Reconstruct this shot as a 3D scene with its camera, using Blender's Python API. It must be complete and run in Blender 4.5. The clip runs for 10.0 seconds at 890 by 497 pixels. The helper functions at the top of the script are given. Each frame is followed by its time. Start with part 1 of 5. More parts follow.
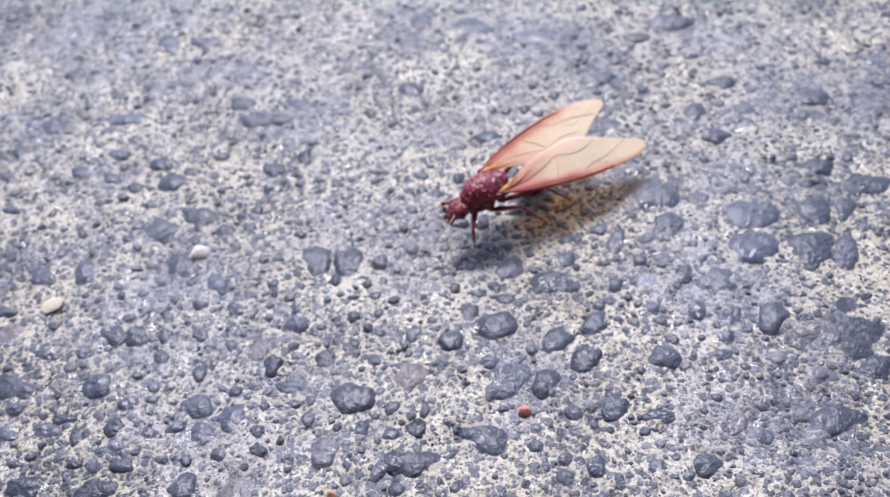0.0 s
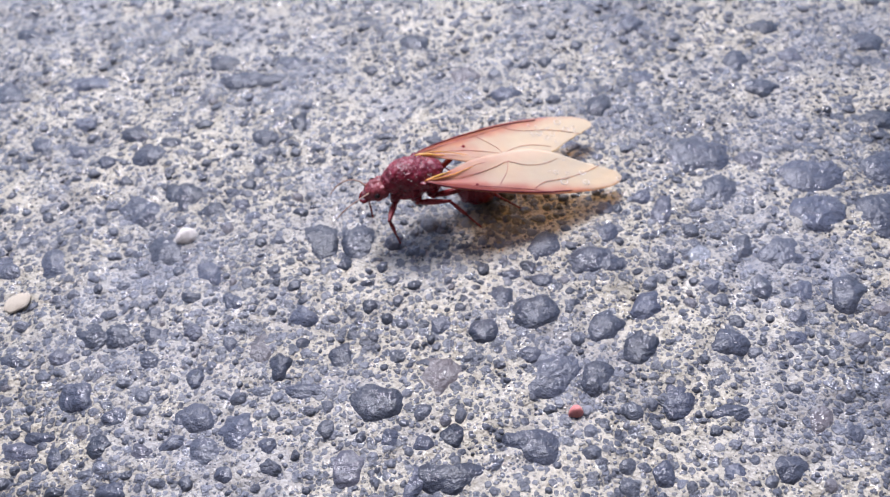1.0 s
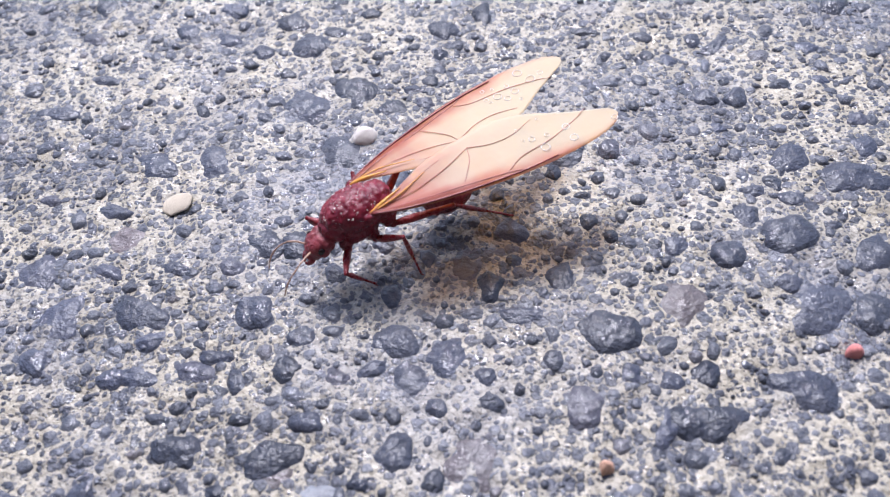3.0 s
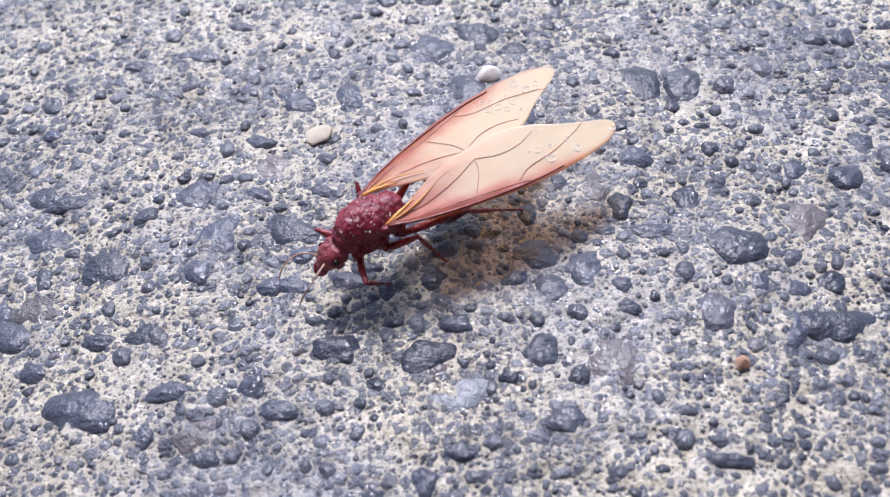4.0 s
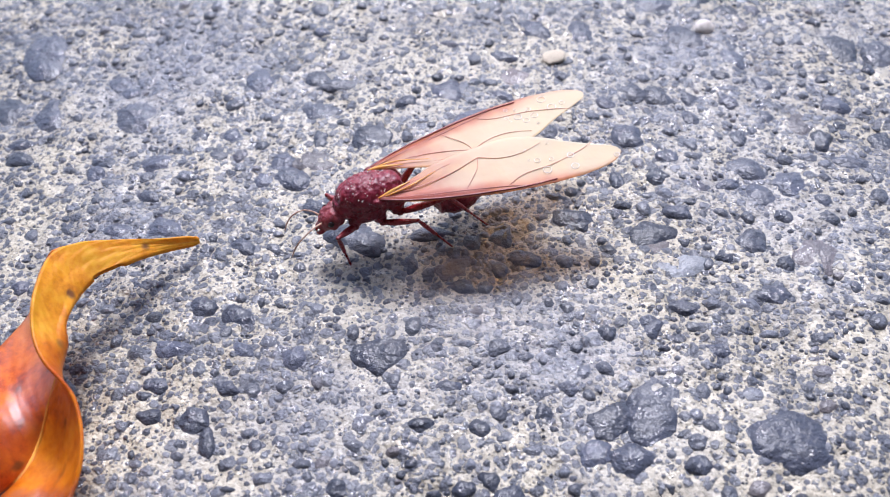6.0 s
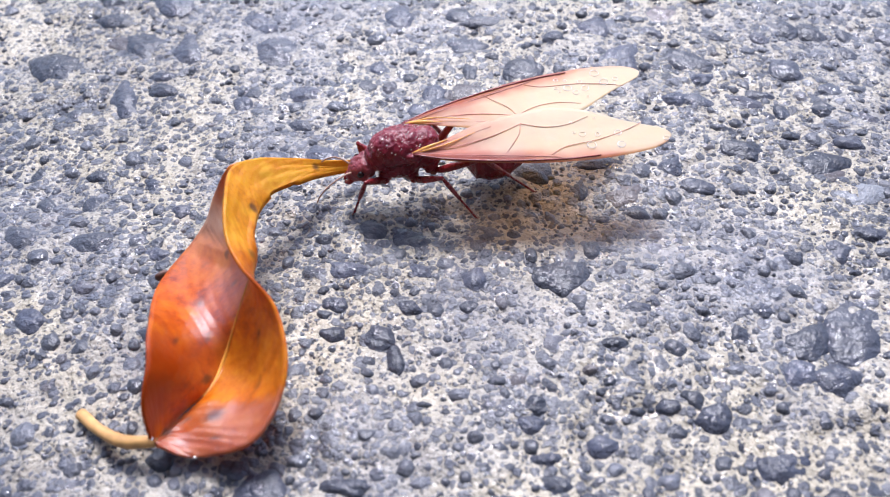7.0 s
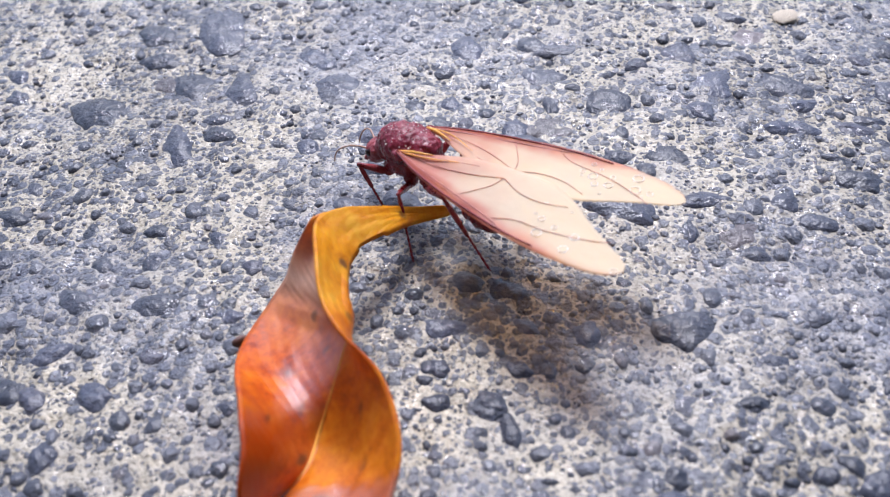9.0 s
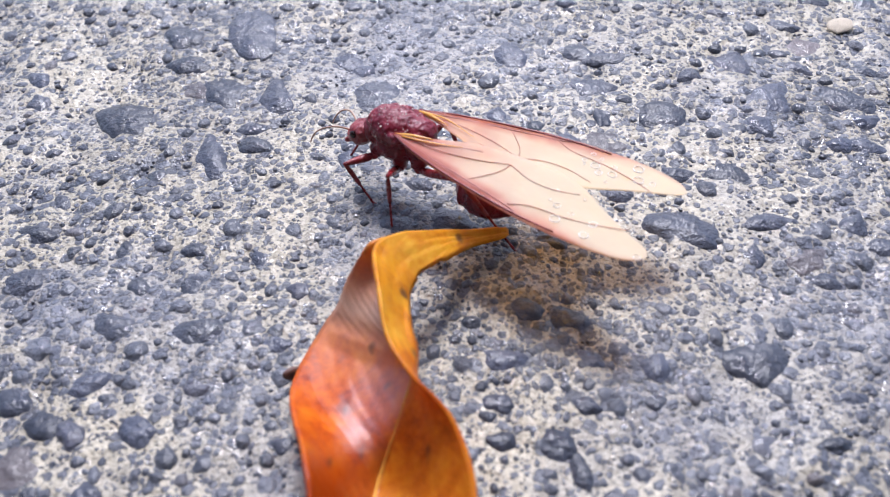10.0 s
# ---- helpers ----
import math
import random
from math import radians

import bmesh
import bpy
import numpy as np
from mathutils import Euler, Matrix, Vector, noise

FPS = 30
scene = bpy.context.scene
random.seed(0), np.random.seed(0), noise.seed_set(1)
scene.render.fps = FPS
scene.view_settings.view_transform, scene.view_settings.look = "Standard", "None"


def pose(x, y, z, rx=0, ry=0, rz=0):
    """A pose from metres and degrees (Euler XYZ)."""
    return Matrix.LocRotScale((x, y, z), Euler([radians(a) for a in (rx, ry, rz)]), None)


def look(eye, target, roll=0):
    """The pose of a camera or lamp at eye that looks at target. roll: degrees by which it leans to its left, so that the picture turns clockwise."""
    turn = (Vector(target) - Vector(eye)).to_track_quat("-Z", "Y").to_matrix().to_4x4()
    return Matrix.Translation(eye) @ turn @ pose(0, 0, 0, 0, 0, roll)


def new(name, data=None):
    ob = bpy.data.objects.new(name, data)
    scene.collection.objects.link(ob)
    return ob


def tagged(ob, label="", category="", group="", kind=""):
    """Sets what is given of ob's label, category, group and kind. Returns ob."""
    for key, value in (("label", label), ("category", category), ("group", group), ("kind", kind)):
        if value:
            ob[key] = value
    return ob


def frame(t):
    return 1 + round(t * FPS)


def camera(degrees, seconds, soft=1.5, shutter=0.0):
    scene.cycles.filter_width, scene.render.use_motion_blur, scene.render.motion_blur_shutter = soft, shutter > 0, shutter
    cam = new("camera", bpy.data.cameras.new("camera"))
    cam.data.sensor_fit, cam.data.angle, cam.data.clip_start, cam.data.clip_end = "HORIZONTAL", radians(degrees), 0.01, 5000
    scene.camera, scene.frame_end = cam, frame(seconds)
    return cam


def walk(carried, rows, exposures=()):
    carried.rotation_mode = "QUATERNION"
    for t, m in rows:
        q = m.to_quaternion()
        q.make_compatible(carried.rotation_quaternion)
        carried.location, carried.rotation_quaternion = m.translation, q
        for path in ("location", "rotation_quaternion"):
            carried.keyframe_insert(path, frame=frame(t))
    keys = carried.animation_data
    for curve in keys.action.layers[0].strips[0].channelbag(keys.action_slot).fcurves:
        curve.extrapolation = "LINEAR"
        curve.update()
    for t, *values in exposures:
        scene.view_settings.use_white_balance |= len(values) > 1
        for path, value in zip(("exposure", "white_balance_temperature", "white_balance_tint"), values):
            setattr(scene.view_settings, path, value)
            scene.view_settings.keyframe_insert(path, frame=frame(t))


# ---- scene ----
# All small lengths below are in millimetres and multiplied by MM.
MM = 0.001
cam = camera(51.0, 10.0, soft=1.1)
cam.data.dof.use_dof = True
cam.data.dof.focus_distance = 0.0755
cam.data.dof.aperture_fstop = 47.0
# seconds, x, y, z (mm), yaw, pitch, roll (degrees)
PATH = [
    (0, 0.01, 0.01, 75.00, -0.01, -46.61, -6.27),
    (0.5, -7.49, 4.59, 68.06, -2.28, -47.31, -5.31),
    (1, -5.43, 10.52, 67.59, -2.81, -49.51, -5.85),
    (1.5, -10.45, 27.81, 56.66, -2.63, -53.81, -6.52),
    (2, -9.11, 21.52, 60.24, 3.46, -53.13, -9.74),
    (2.5, -15.18, 21.70, 57.62, 1.13, -52.51, -7.86),
    (2.7, -18.38, 19.64, 56.52, 0.66, -52.57, -7.12),
    (3.8, -25.95, 13.25, 59.62, 2.83, -51.31, -7.07),
    (4, -29.68, 9.61, 57.51, 3.77, -51.77, -8.54),
    (4.5, -33.96, 4.19, 57.75, 7.10, -51.30, -8.80),
    (5, -37.53, 1.42, 59.64, 6.02, -50.27, -6.23),
    (5.2, -38.55, -0.58, 59.71, 7.35, -50.12, -6.70),
    (6.3, -48.39, -10.91, 59.34, 7.93, -48.75, -3.32),
    (6.5, -51.36, -11.89, 57.92, 7.67, -48.88, -3.51),
    (7, -58.07, -13.80, 54.51, 8.34, -48.59, -3.52),
    (7.5, -64.87, -16.50, 49.76, 8.89, -48.42, -3.60),
    (8, -69.45, -13.25, 50.31, 9.26, -48.49, -4.57),
    (8.5, -65.94, -9.53, 53.54, 8.65, -46.56, -4.76),
    (9, -66.33, -8.69, 50.77, 7.76, -46.75, -4.82),
    (9.5, -71.12, -7.93, 49.38, 6.86, -47.17, -3.48),
    (10, -71.70, -4.66, 50.62, 6.50, -47.91, -3.45),
]
walk(cam, [(t, pose(x * MM, y * MM, z * MM, 90 + pitch, 0, yaw) @ pose(0, 0, 0, 0, 0, roll)) for t, x, y, z, yaw, pitch, roll in PATH],
     [(0.0, 0.88, 5800, 18), (1.0, 0.84, 5800, 18), (2.5, 0.94, 5800, 18), (4.5, 0.88, 5800, 18), (5.0, 0.96, 5800, 18), (6.5, 1.02, 5820, 17), (7.5, 1.1, 5850, 17), (8.5, 0.88, 5800, 17), (10.0, 0.92, 5800, 17)])

# ---- light: bright overcast sky with a veiled high sun ----
SUN_AZ, SUN_EL = radians(2), radians(56)  # azimuth from +y towards -x
to_sun = Vector((-math.sin(SUN_AZ) * math.cos(SUN_EL), math.cos(SUN_AZ) * math.cos(SUN_EL), math.sin(SUN_EL)))
world = bpy.data.worlds.new("sky")
scene.world = world
world.use_nodes = True
sky = world.node_tree.nodes.new("ShaderNodeTexSky")
sky.sky_type = "NISHITA"
sky.sun_disc = False
sky.sun_elevation = SUN_EL
sky.sun_rotation = -SUN_AZ
sky.dust_density = 2.0
world.node_tree.nodes["Background"].inputs["Strength"].default_value = 0.1
world.node_tree.links.new(sky.outputs["Color"], world.node_tree.nodes["Background"].inputs["Color"])
sun = new("sun", bpy.data.lights.new("sun", "SUN"))
sun.data.energy = 2.0
sun.data.angle = radians(18)
sun.data.color = (1.0, 0.97, 0.92)
sun.matrix_world = look((0, 0, 0), -to_sun)


# ---- materials ----
def material(name):
    m = bpy.data.materials.new(name)
    m.use_nodes = True
    return m, m.node_tree.nodes, m.node_tree.links, m.node_tree.nodes["Principled BSDF"]


def node(nodes, kind, **values):
    n = nodes.new("ShaderNode" + kind)
    for key, value in values.items():
        n.inputs[key].default_value = value
    return n


def ramp(nodes, stops, interpolation="LINEAR"):
    n = nodes.new("ShaderNodeValToRGB")
    n.color_ramp.interpolation = interpolation
    while len(n.color_ramp.elements) < len(stops):
        n.color_ramp.elements.new(0.5)
    for e, (at, colour) in zip(n.color_ramp.elements, stops):
        e.position = at
        e.color = (*colour, 1) if len(colour) == 3 else colour
    return n


def grey(v):
    return (v, v, v)


def mixed(nodes, links, a, b, factor, blend="MIX"):
    n = nodes.new("ShaderNodeMix")
    n.data_type, n.blend_type = "RGBA", blend
    for socket, value in ((n.inputs[6], a), (n.inputs[7], b), (n.inputs[0], factor)):
        if isinstance(value, (tuple, float, int)):
            socket.default_value = (*value, 1) if isinstance(value, tuple) else value
        else:
            links.new(value, socket)
    return n.outputs[2]


def position(nodes):
    return nodes.new("ShaderNodeNewGeometry").outputs["Position"]


def bumped(nodes, links, bsdf, height, strength, distance):
    b = node(nodes, "Bump", Strength=strength, Distance=distance)
    links.new(height, b.inputs["Height"])
    links.new(b.outputs["Normal"], bsdf.inputs["Normal"])
    return b


def film_and_haze(nodes, links, pos, colour, most):
    """Thin grey film over binder and stones, patchy: silt, with sky haze painted in."""
    broad = node(nodes, "TexNoise", Scale=52.0, Detail=7.0, Roughness=0.62)
    links.new(pos, broad.inputs["Vector"])
    amount = ramp(nodes, [(0.46, grey(0.0)), (0.56, grey(0.5 * most)), (0.66, grey(most))])
    links.new(broad.outputs["Fac"], amount.inputs["Fac"])
    return mixed(nodes, links, colour, (0.19, 0.195, 0.23), amount.outputs["Color"])


def wetted(nodes, links, bsdf, pos, least, most, rough, ior):
    """A skin of rain water, thicker in some places, that mirrors the sky."""
    pool = node(nodes, "TexNoise", Scale=60.0, Detail=5.0, Roughness=0.6)
    links.new(pos, pool.inputs["Vector"])
    amount = ramp(nodes, [(0.38, grey(least)), (0.6, grey(most))])
    links.new(pool.outputs["Fac"], amount.inputs["Fac"])
    links.new(amount.outputs["Color"], bsdf.inputs["Coat Weight"])
    # a few spots stand brim-full of water, the rest is a dull skin
    beads = node(nodes, "TexNoise", Scale=520.0, Detail=2.0)
    links.new(pos, beads.inputs["Vector"])
    dull = ramp(nodes, [(0.4, grey(0.04)), (0.46, grey(rough))])
    links.new(beads.outputs["Fac"], dull.inputs["Fac"])
    links.new(dull.outputs["Color"], bsdf.inputs["Coat Roughness"])
    bsdf.inputs["Coat IOR"].default_value = ior
    wave = node(nodes, "TexNoise", Scale=950.0, Detail=4.0, Roughness=0.6)
    links.new(pos, wave.inputs["Vector"])
    sheen_coat = node(nodes, "Bump", Strength=0.45, Distance=0.0007)
    links.new(wave.outputs["Fac"], sheen_coat.inputs["Height"])
    links.new(sheen_coat.outputs["Normal"], bsdf.inputs["Coat Normal"])


def maths(nodes, links, operation, a, b, c=None):
    n = nodes.new("ShaderNodeMath")
    n.operation = operation
    for socket, value in zip(n.inputs, (a, b, c)):
        if isinstance(value, (int, float)):
            socket.default_value = value
        elif value is not None:
            links.new(value, socket)
    return n.outputs[0]


def asphalt_matrix():
    """Pale sandy binder, a net between round dark grains of three sizes."""
    m, nodes, links, bsdf = material("pale_binder")
    pos = position(nodes)
    warp = node(nodes, "TexNoise", Scale=1500.0, Detail=3.0)
    links.new(pos, warp.inputs["Vector"])
    bent = nodes.new("ShaderNodeVectorMath")
    bent.operation = "MULTIPLY_ADD"
    links.new(warp.outputs["Color"], bent.inputs[0])
    bent.inputs[1].default_value = (0.0005, 0.0005, 0.0005)
    links.new(pos, bent.inputs[2])
    tint = node(nodes, "TexNoise", Scale=75.0, Detail=6.0, Roughness=0.65)
    links.new(pos, tint.inputs["Vector"])
    cream = ramp(nodes, [(0.3, (0.3, 0.26, 0.19)), (0.44, (0.42, 0.365, 0.265)), (0.56, (0.51, 0.445, 0.32)), (0.72, (0.57, 0.5, 0.365))])
    links.new(tint.outputs["Fac"], cream.inputs["Fac"])
    sandy = node(nodes, "TexNoise", Scale=2300.0, Detail=4.0, Roughness=0.7)
    links.new(pos, sandy.inputs["Vector"])
    speckle = ramp(nodes, [(0.32, grey(0.62)), (0.5, grey(1.0)), (0.7, grey(1.22))])
    links.new(sandy.outputs["Fac"], speckle.inputs["Fac"])
    # whole stretches are packed with grains, others are mostly binder
    packed = maths(nodes, links, "MULTIPLY_ADD", tint.outputs["Fac"], -0.7, 0.41)
    grains, relief = mixed(nodes, links, cream.outputs["Color"], speckle.outputs["Color"], 1.0, "MULTIPLY"), None
    for scale, least, most, dark, light in ((2900.0, 0.1, 0.5, (0.09, 0.088, 0.094), (0.26, 0.24, 0.21)), (1650.0, 0.14, 0.52, (0.055, 0.059, 0.075), (0.145, 0.147, 0.165)), (950.0, 0.1, 0.5, (0.048, 0.052, 0.07), (0.122, 0.126, 0.148))):
        cell = node(nodes, "TexVoronoi", Scale=scale, Randomness=0.9)
        links.new(bent.outputs[0], cell.inputs["Vector"])
        parts = nodes.new("ShaderNodeSeparateColor")
        links.new(cell.outputs["Color"], parts.inputs[0])
        radius = maths(nodes, links, "ADD", maths(nodes, links, "MULTIPLY_ADD", parts.outputs[0], most - least, least), packed)
        over = maths(nodes, links, "SUBTRACT", radius, cell.outputs["Distance"])
        mask = ramp(nodes, [(0.0, grey(0.0)), (0.07, grey(1.0))])
        links.new(over, mask.inputs["Fac"])
        tone = ramp(nodes, [(0.1, dark), (0.9, light)])
        links.new(parts.outputs[1], tone.inputs["Fac"])
        grains = mixed(nodes, links, grains, tone.outputs["Color"], mask.outputs["Color"])
        dome = ramp(nodes, [(0.0, grey(0.0)), (0.08, grey(0.6)), (0.3, grey(1.0))])
        links.new(over, dome.inputs["Fac"])
        relief = dome.outputs["Color"] if relief is None else mixed(nodes, links, relief, dome.outputs["Color"], 0.5)
    links.new(film_and_haze(nodes, links, pos, grains, 0.75), bsdf.inputs["Base Color"])
    rough = ramp(nodes, [(0.35, grey(0.35)), (0.65, grey(0.6))])
    damp = node(nodes, "TexNoise", Scale=45.0, Detail=3.0)
    links.new(pos, damp.inputs["Vector"])
    links.new(damp.outputs["Fac"], rough.inputs["Fac"])
    links.new(rough.outputs["Color"], bsdf.inputs["Roughness"])
    fine = node(nodes, "TexNoise", Scale=2600.0, Detail=4.0)
    links.new(pos, fine.inputs["Vector"])
    bumped(nodes, links, bsdf, mixed(nodes, links, relief, fine.outputs["Fac"], 0.4), 1.0, 0.0009)
    wetted(nodes, links, bsdf, pos, 0.6, 1.0, 0.32, 1.43)
    return m


def stone_material(name, dark, light, island=False, gloss=(0.4, 0.6)):
    """Damp crushed stone, varied from piece to piece."""
    m, nodes, links, bsdf = material(name)
    pos = position(nodes)
    if island:
        pick = nodes.new("ShaderNodeNewGeometry").outputs["Random Per Island"]
    else:
        pick = nodes.new("ShaderNodeObjectInfo").outputs["Random"]
    base = ramp(nodes, [(0.0, dark), (0.75, light), (0.9, tuple(1.35 * c for c in light)), (1.0, (light[0] * 1.5, light[1] * 1.25, light[2] * 1.05))])
    links.new(pick, base.inputs["Fac"])
    mottle = node(nodes, "TexNoise", Scale=900.0, Detail=6.0, Roughness=0.7)
    links.new(pos, mottle.inputs["Vector"])
    shade = ramp(nodes, [(0.3, grey(0.75)), (0.55, grey(1.0)), (0.75, grey(1.3))])
    links.new(mottle.outputs["Fac"], shade.inputs["Fac"])
    colour = mixed(nodes, links, base.outputs["Color"], shade.outputs["Color"], 1.0, "MULTIPLY")
    dust = node(nodes, "TexNoise", Scale=420.0, Detail=8.0, Roughness=0.75)
    links.new(pos, dust.inputs["Vector"])
    dusty = ramp(nodes, [(0.6, grey(0.0)), (0.66, grey(0.1)), (0.76, grey(0.4))])
    links.new(dust.outputs["Fac"], dusty.inputs["Fac"])
    links.new(film_and_haze(nodes, links, pos, mixed(nodes, links, colour, (0.4, 0.37, 0.33), dusty.outputs["Color"]), 0.3), bsdf.inputs["Base Color"])
    rough = ramp(nodes, [(0.35, grey(gloss[0])), (0.65, grey(gloss[1]))])
    links.new(dust.outputs["Fac"], rough.inputs["Fac"])
    links.new(rough.outputs["Color"], bsdf.inputs["Roughness"])
    bsdf.inputs["Specular IOR Level"].default_value = 0.3
    coarse = node(nodes, "TexNoise", Scale=1900.0, Detail=4.0, Roughness=0.6)
    links.new(pos, coarse.inputs["Vector"])
    bumped(nodes, links, bsdf, mixed(nodes, links, mottle.outputs["Fac"], coarse.outputs["Fac"], 0.4), 1.0, 0.0008)
    wetted(nodes, links, bsdf, pos, 0.8, 1.0, 0.3, 1.46)
    return m


def chitin(name, colour, rough=0.35, coarse=2200.0):
    m, nodes, links, bsdf = material(name)
    at = nodes.new("ShaderNodeTexCoord").outputs["Object"]
    n = node(nodes, "TexNoise", Scale=900.0, Detail=5.0, Roughness=0.65)
    links.new(at, n.inputs["Vector"])
    c = ramp(nodes, [(0.3, tuple(0.55 * v for v in colour)), (0.6, colour), (0.8, tuple(min(1, 1.5 * v + 0.02) for v in colour))])
    links.new(n.outputs["Fac"], c.inputs["Fac"])
    links.new(c.outputs["Color"], bsdf.inputs["Base Color"])
    pits = node(nodes, "TexVoronoi", Scale=coarse)
    links.new(at, pits.inputs["Vector"])
    links.new(mixed(nodes, links, grey(rough * 0.75), grey(rough * 1.4), n.outputs["Fac"]), bsdf.inputs["Roughness"])
    grit = node(nodes, "TexNoise", Scale=4200.0, Detail=5.0, Roughness=0.7)
    links.new(at, grit.inputs["Vector"])
    bumped(nodes, links, bsdf, mixed(nodes, links, pits.outputs["Distance"], grit.outputs["Fac"], 0.5), 0.55, 0.0003)
    bsdf.inputs["Subsurface Weight"].default_value = 0.05
    bsdf.inputs["Subsurface Radius"].default_value = (0.0012, 0.0003, 0.0002)
    bsdf.inputs["Coat Weight"].default_value = 0.2
    bsdf.inputs["Coat Roughness"].default_value = 0.2
    return m


def wing_membrane():
    """Milky cream membrane that lets warm light through, redder towards the base and the front edge."""
    m, nodes, links, bsdf = material("wing_membrane")
    tone = nodes.new("ShaderNodeAttribute")
    tone.attribute_name = "tone"
    at = nodes.new("ShaderNodeTexCoord").outputs["Object"]
    n = node(nodes, "TexNoise", Scale=350.0, Detail=5.0)
    links.new(at, n.inputs["Vector"])
    wob = nodes.new("ShaderNodeMath")
    wob.operation = "MULTIPLY_ADD"
    links.new(n.outputs["Fac"], wob.inputs[0])
    wob.inputs[1].default_value = 0.55
    add = nodes.new("ShaderNodeMath")
    add.operation = "ADD"
    links.new(tone.outputs["Fac"], add.inputs[0])
    links.new(wob.outputs[0], add.inputs[1])
    wob.inputs[2].default_value = -0.27
    colour = ramp(nodes, [(0.34, (0.92, 0.88, 0.73)), (0.54, (0.87, 0.73, 0.6)), (0.76, (0.75, 0.39, 0.34)), (1.0, (0.5, 0.14, 0.12))])
    links.new(add.outputs[0], colour.inputs["Fac"])
    links.new(colour.outputs["Color"], bsdf.inputs["Base Color"])
    bsdf.inputs["Roughness"].default_value = 0.5
    bsdf.inputs["Specular IOR Level"].default_value = 0.2
    bump_at = node(nodes, "TexNoise", Scale=900.0, Detail=3.0)
    links.new(at, bump_at.inputs["Vector"])
    bumped(nodes, links, bsdf, bump_at.outputs["Fac"], 0.25, 0.0002)
    through_light = nodes.new("ShaderNodeBsdfTranslucent")
    through_light.inputs["Color"].default_value = (1.0, 0.78, 0.35, 1)
    clear = nodes.new("ShaderNodeBsdfTransparent")
    clear.inputs["Color"].default_value = (1.0, 0.7, 0.18, 1)
    one, two = nodes.new("ShaderNodeMixShader"), nodes.new("ShaderNodeMixShader")
    one.inputs[0].default_value = 0.2
    links.new(bsdf.outputs[0], one.inputs[1])
    links.new(through_light.outputs[0], one.inputs[2])
    two.inputs[0].default_value = 0.42
    links.new(one.outputs[0], two.inputs[1])
    links.new(clear.outputs[0], two.inputs[2])
    links.new(two.outputs[0], nodes["Material Output"].inputs["Surface"])
    return m


def leaf_material(name):
    """Fallen leaf: glossy russet orange, turning yellow where the margin folds over."""
    m, nodes, links, bsdf = material(name)
    tone = nodes.new("ShaderNodeAttribute")
    tone.attribute_name = "tone"
    at = nodes.new("ShaderNodeTexCoord").outputs["Object"]
    n = node(nodes, "TexNoise", Scale=420.0, Detail=8.0, Roughness=0.8)
    links.new(at, n.inputs["Vector"])
    russet = ramp(nodes, [(0.34, (0.34, 0.03, 0.001)), (0.47, (0.68, 0.115, 0.003)), (0.62, (0.88, 0.25, 0.005))])
    links.new(n.outputs["Fac"], russet.inputs["Fac"])
    yellow = ramp(nodes, [(0.34, (0.62, 0.19, 0.002)), (0.48, (0.87, 0.36, 0.005)), (0.64, (0.96, 0.55, 0.03))])
    links.new(n.outputs["Fac"], yellow.inputs["Fac"])
    colour = mixed(nodes, links, russet.outputs["Color"], yellow.outputs["Color"], tone.outputs["Fac"])
    age = nodes.new("ShaderNodeAttribute")
    age.attribute_name = "age"
    colour = mixed(nodes, links, colour, (0.62, 0.36, 0.22), age.outputs["Fac"])
    # darker red; on the lower left half it puts shade into the colour
    deep = nodes.new("ShaderNodeAttribute")
    deep.attribute_name = "deep"
    colour = mixed(nodes, links, colour, (0.46, 0.06, 0.002), deep.outputs["Fac"])
    spots = node(nodes, "TexVoronoi", Scale=420.0)
    links.new(at, spots.inputs["Vector"])
    spot = ramp(nodes, [(0.1, grey(0.85)), (0.22, grey(0.0))])
    links.new(spots.outputs["Distance"], spot.inputs["Fac"])
    pick = ramp(nodes, [(0.5, grey(0.0)), (0.54, grey(1.0))])
    links.new(spots.outputs["Color"], pick.inputs["Fac"])
    few = mixed(nodes, links, spot.outputs["Color"], pick.outputs["Color"], 1.0, "MULTIPLY")
    mark = nodes.new("ShaderNodeAttribute")
    mark.attribute_name = "mark"
    colour = mixed(nodes, links, colour, (0.12, 0.05, 0.03), few)
    links.new(mixed(nodes, links, colour, (0.1, 0.03, 0.02), mark.outputs["Fac"]), bsdf.inputs["Base Color"])
    bsdf.inputs["Roughness"].default_value = 0.3
    # the sky's sheen is put in as patches of extra strong gloss
    sheen_coat = nodes.new("ShaderNodeAttribute")
    sheen_coat.attribute_name = "sheen_coat"
    links.new(sheen_coat.outputs["Fac"], bsdf.inputs["Coat Weight"])
    bsdf.inputs["Coat Roughness"].default_value = 0.3
    bsdf.inputs["Coat IOR"].default_value = 2.6
    bsdf.inputs["Specular IOR Level"].default_value = 0.25
    ribs = nodes.new("ShaderNodeTexWave")
    ribs.inputs["Scale"].default_value = 330.0
    ribs.inputs["Distortion"].default_value = 3.0
    ribs.inputs["Detail"].default_value = 2.0
    uv = nodes.new("ShaderNodeAttribute")
    uv.attribute_name = "along"
    links.new(uv.outputs["Vector"], ribs.inputs["Vector"])
    relief = mixed(nodes, links, ribs.outputs["Fac"], n.outputs["Fac"], 0.82)
    bumped(nodes, links, bsdf, relief, 0.35, 0.0002)
    skin = node(nodes, "Bump", Strength=0.6, Distance=0.0003)
    links.new(relief, skin.inputs["Height"])
    links.new(skin.outputs["Normal"], bsdf.inputs["Coat Normal"])
    glow = nodes.new("ShaderNodeBsdfTranslucent")
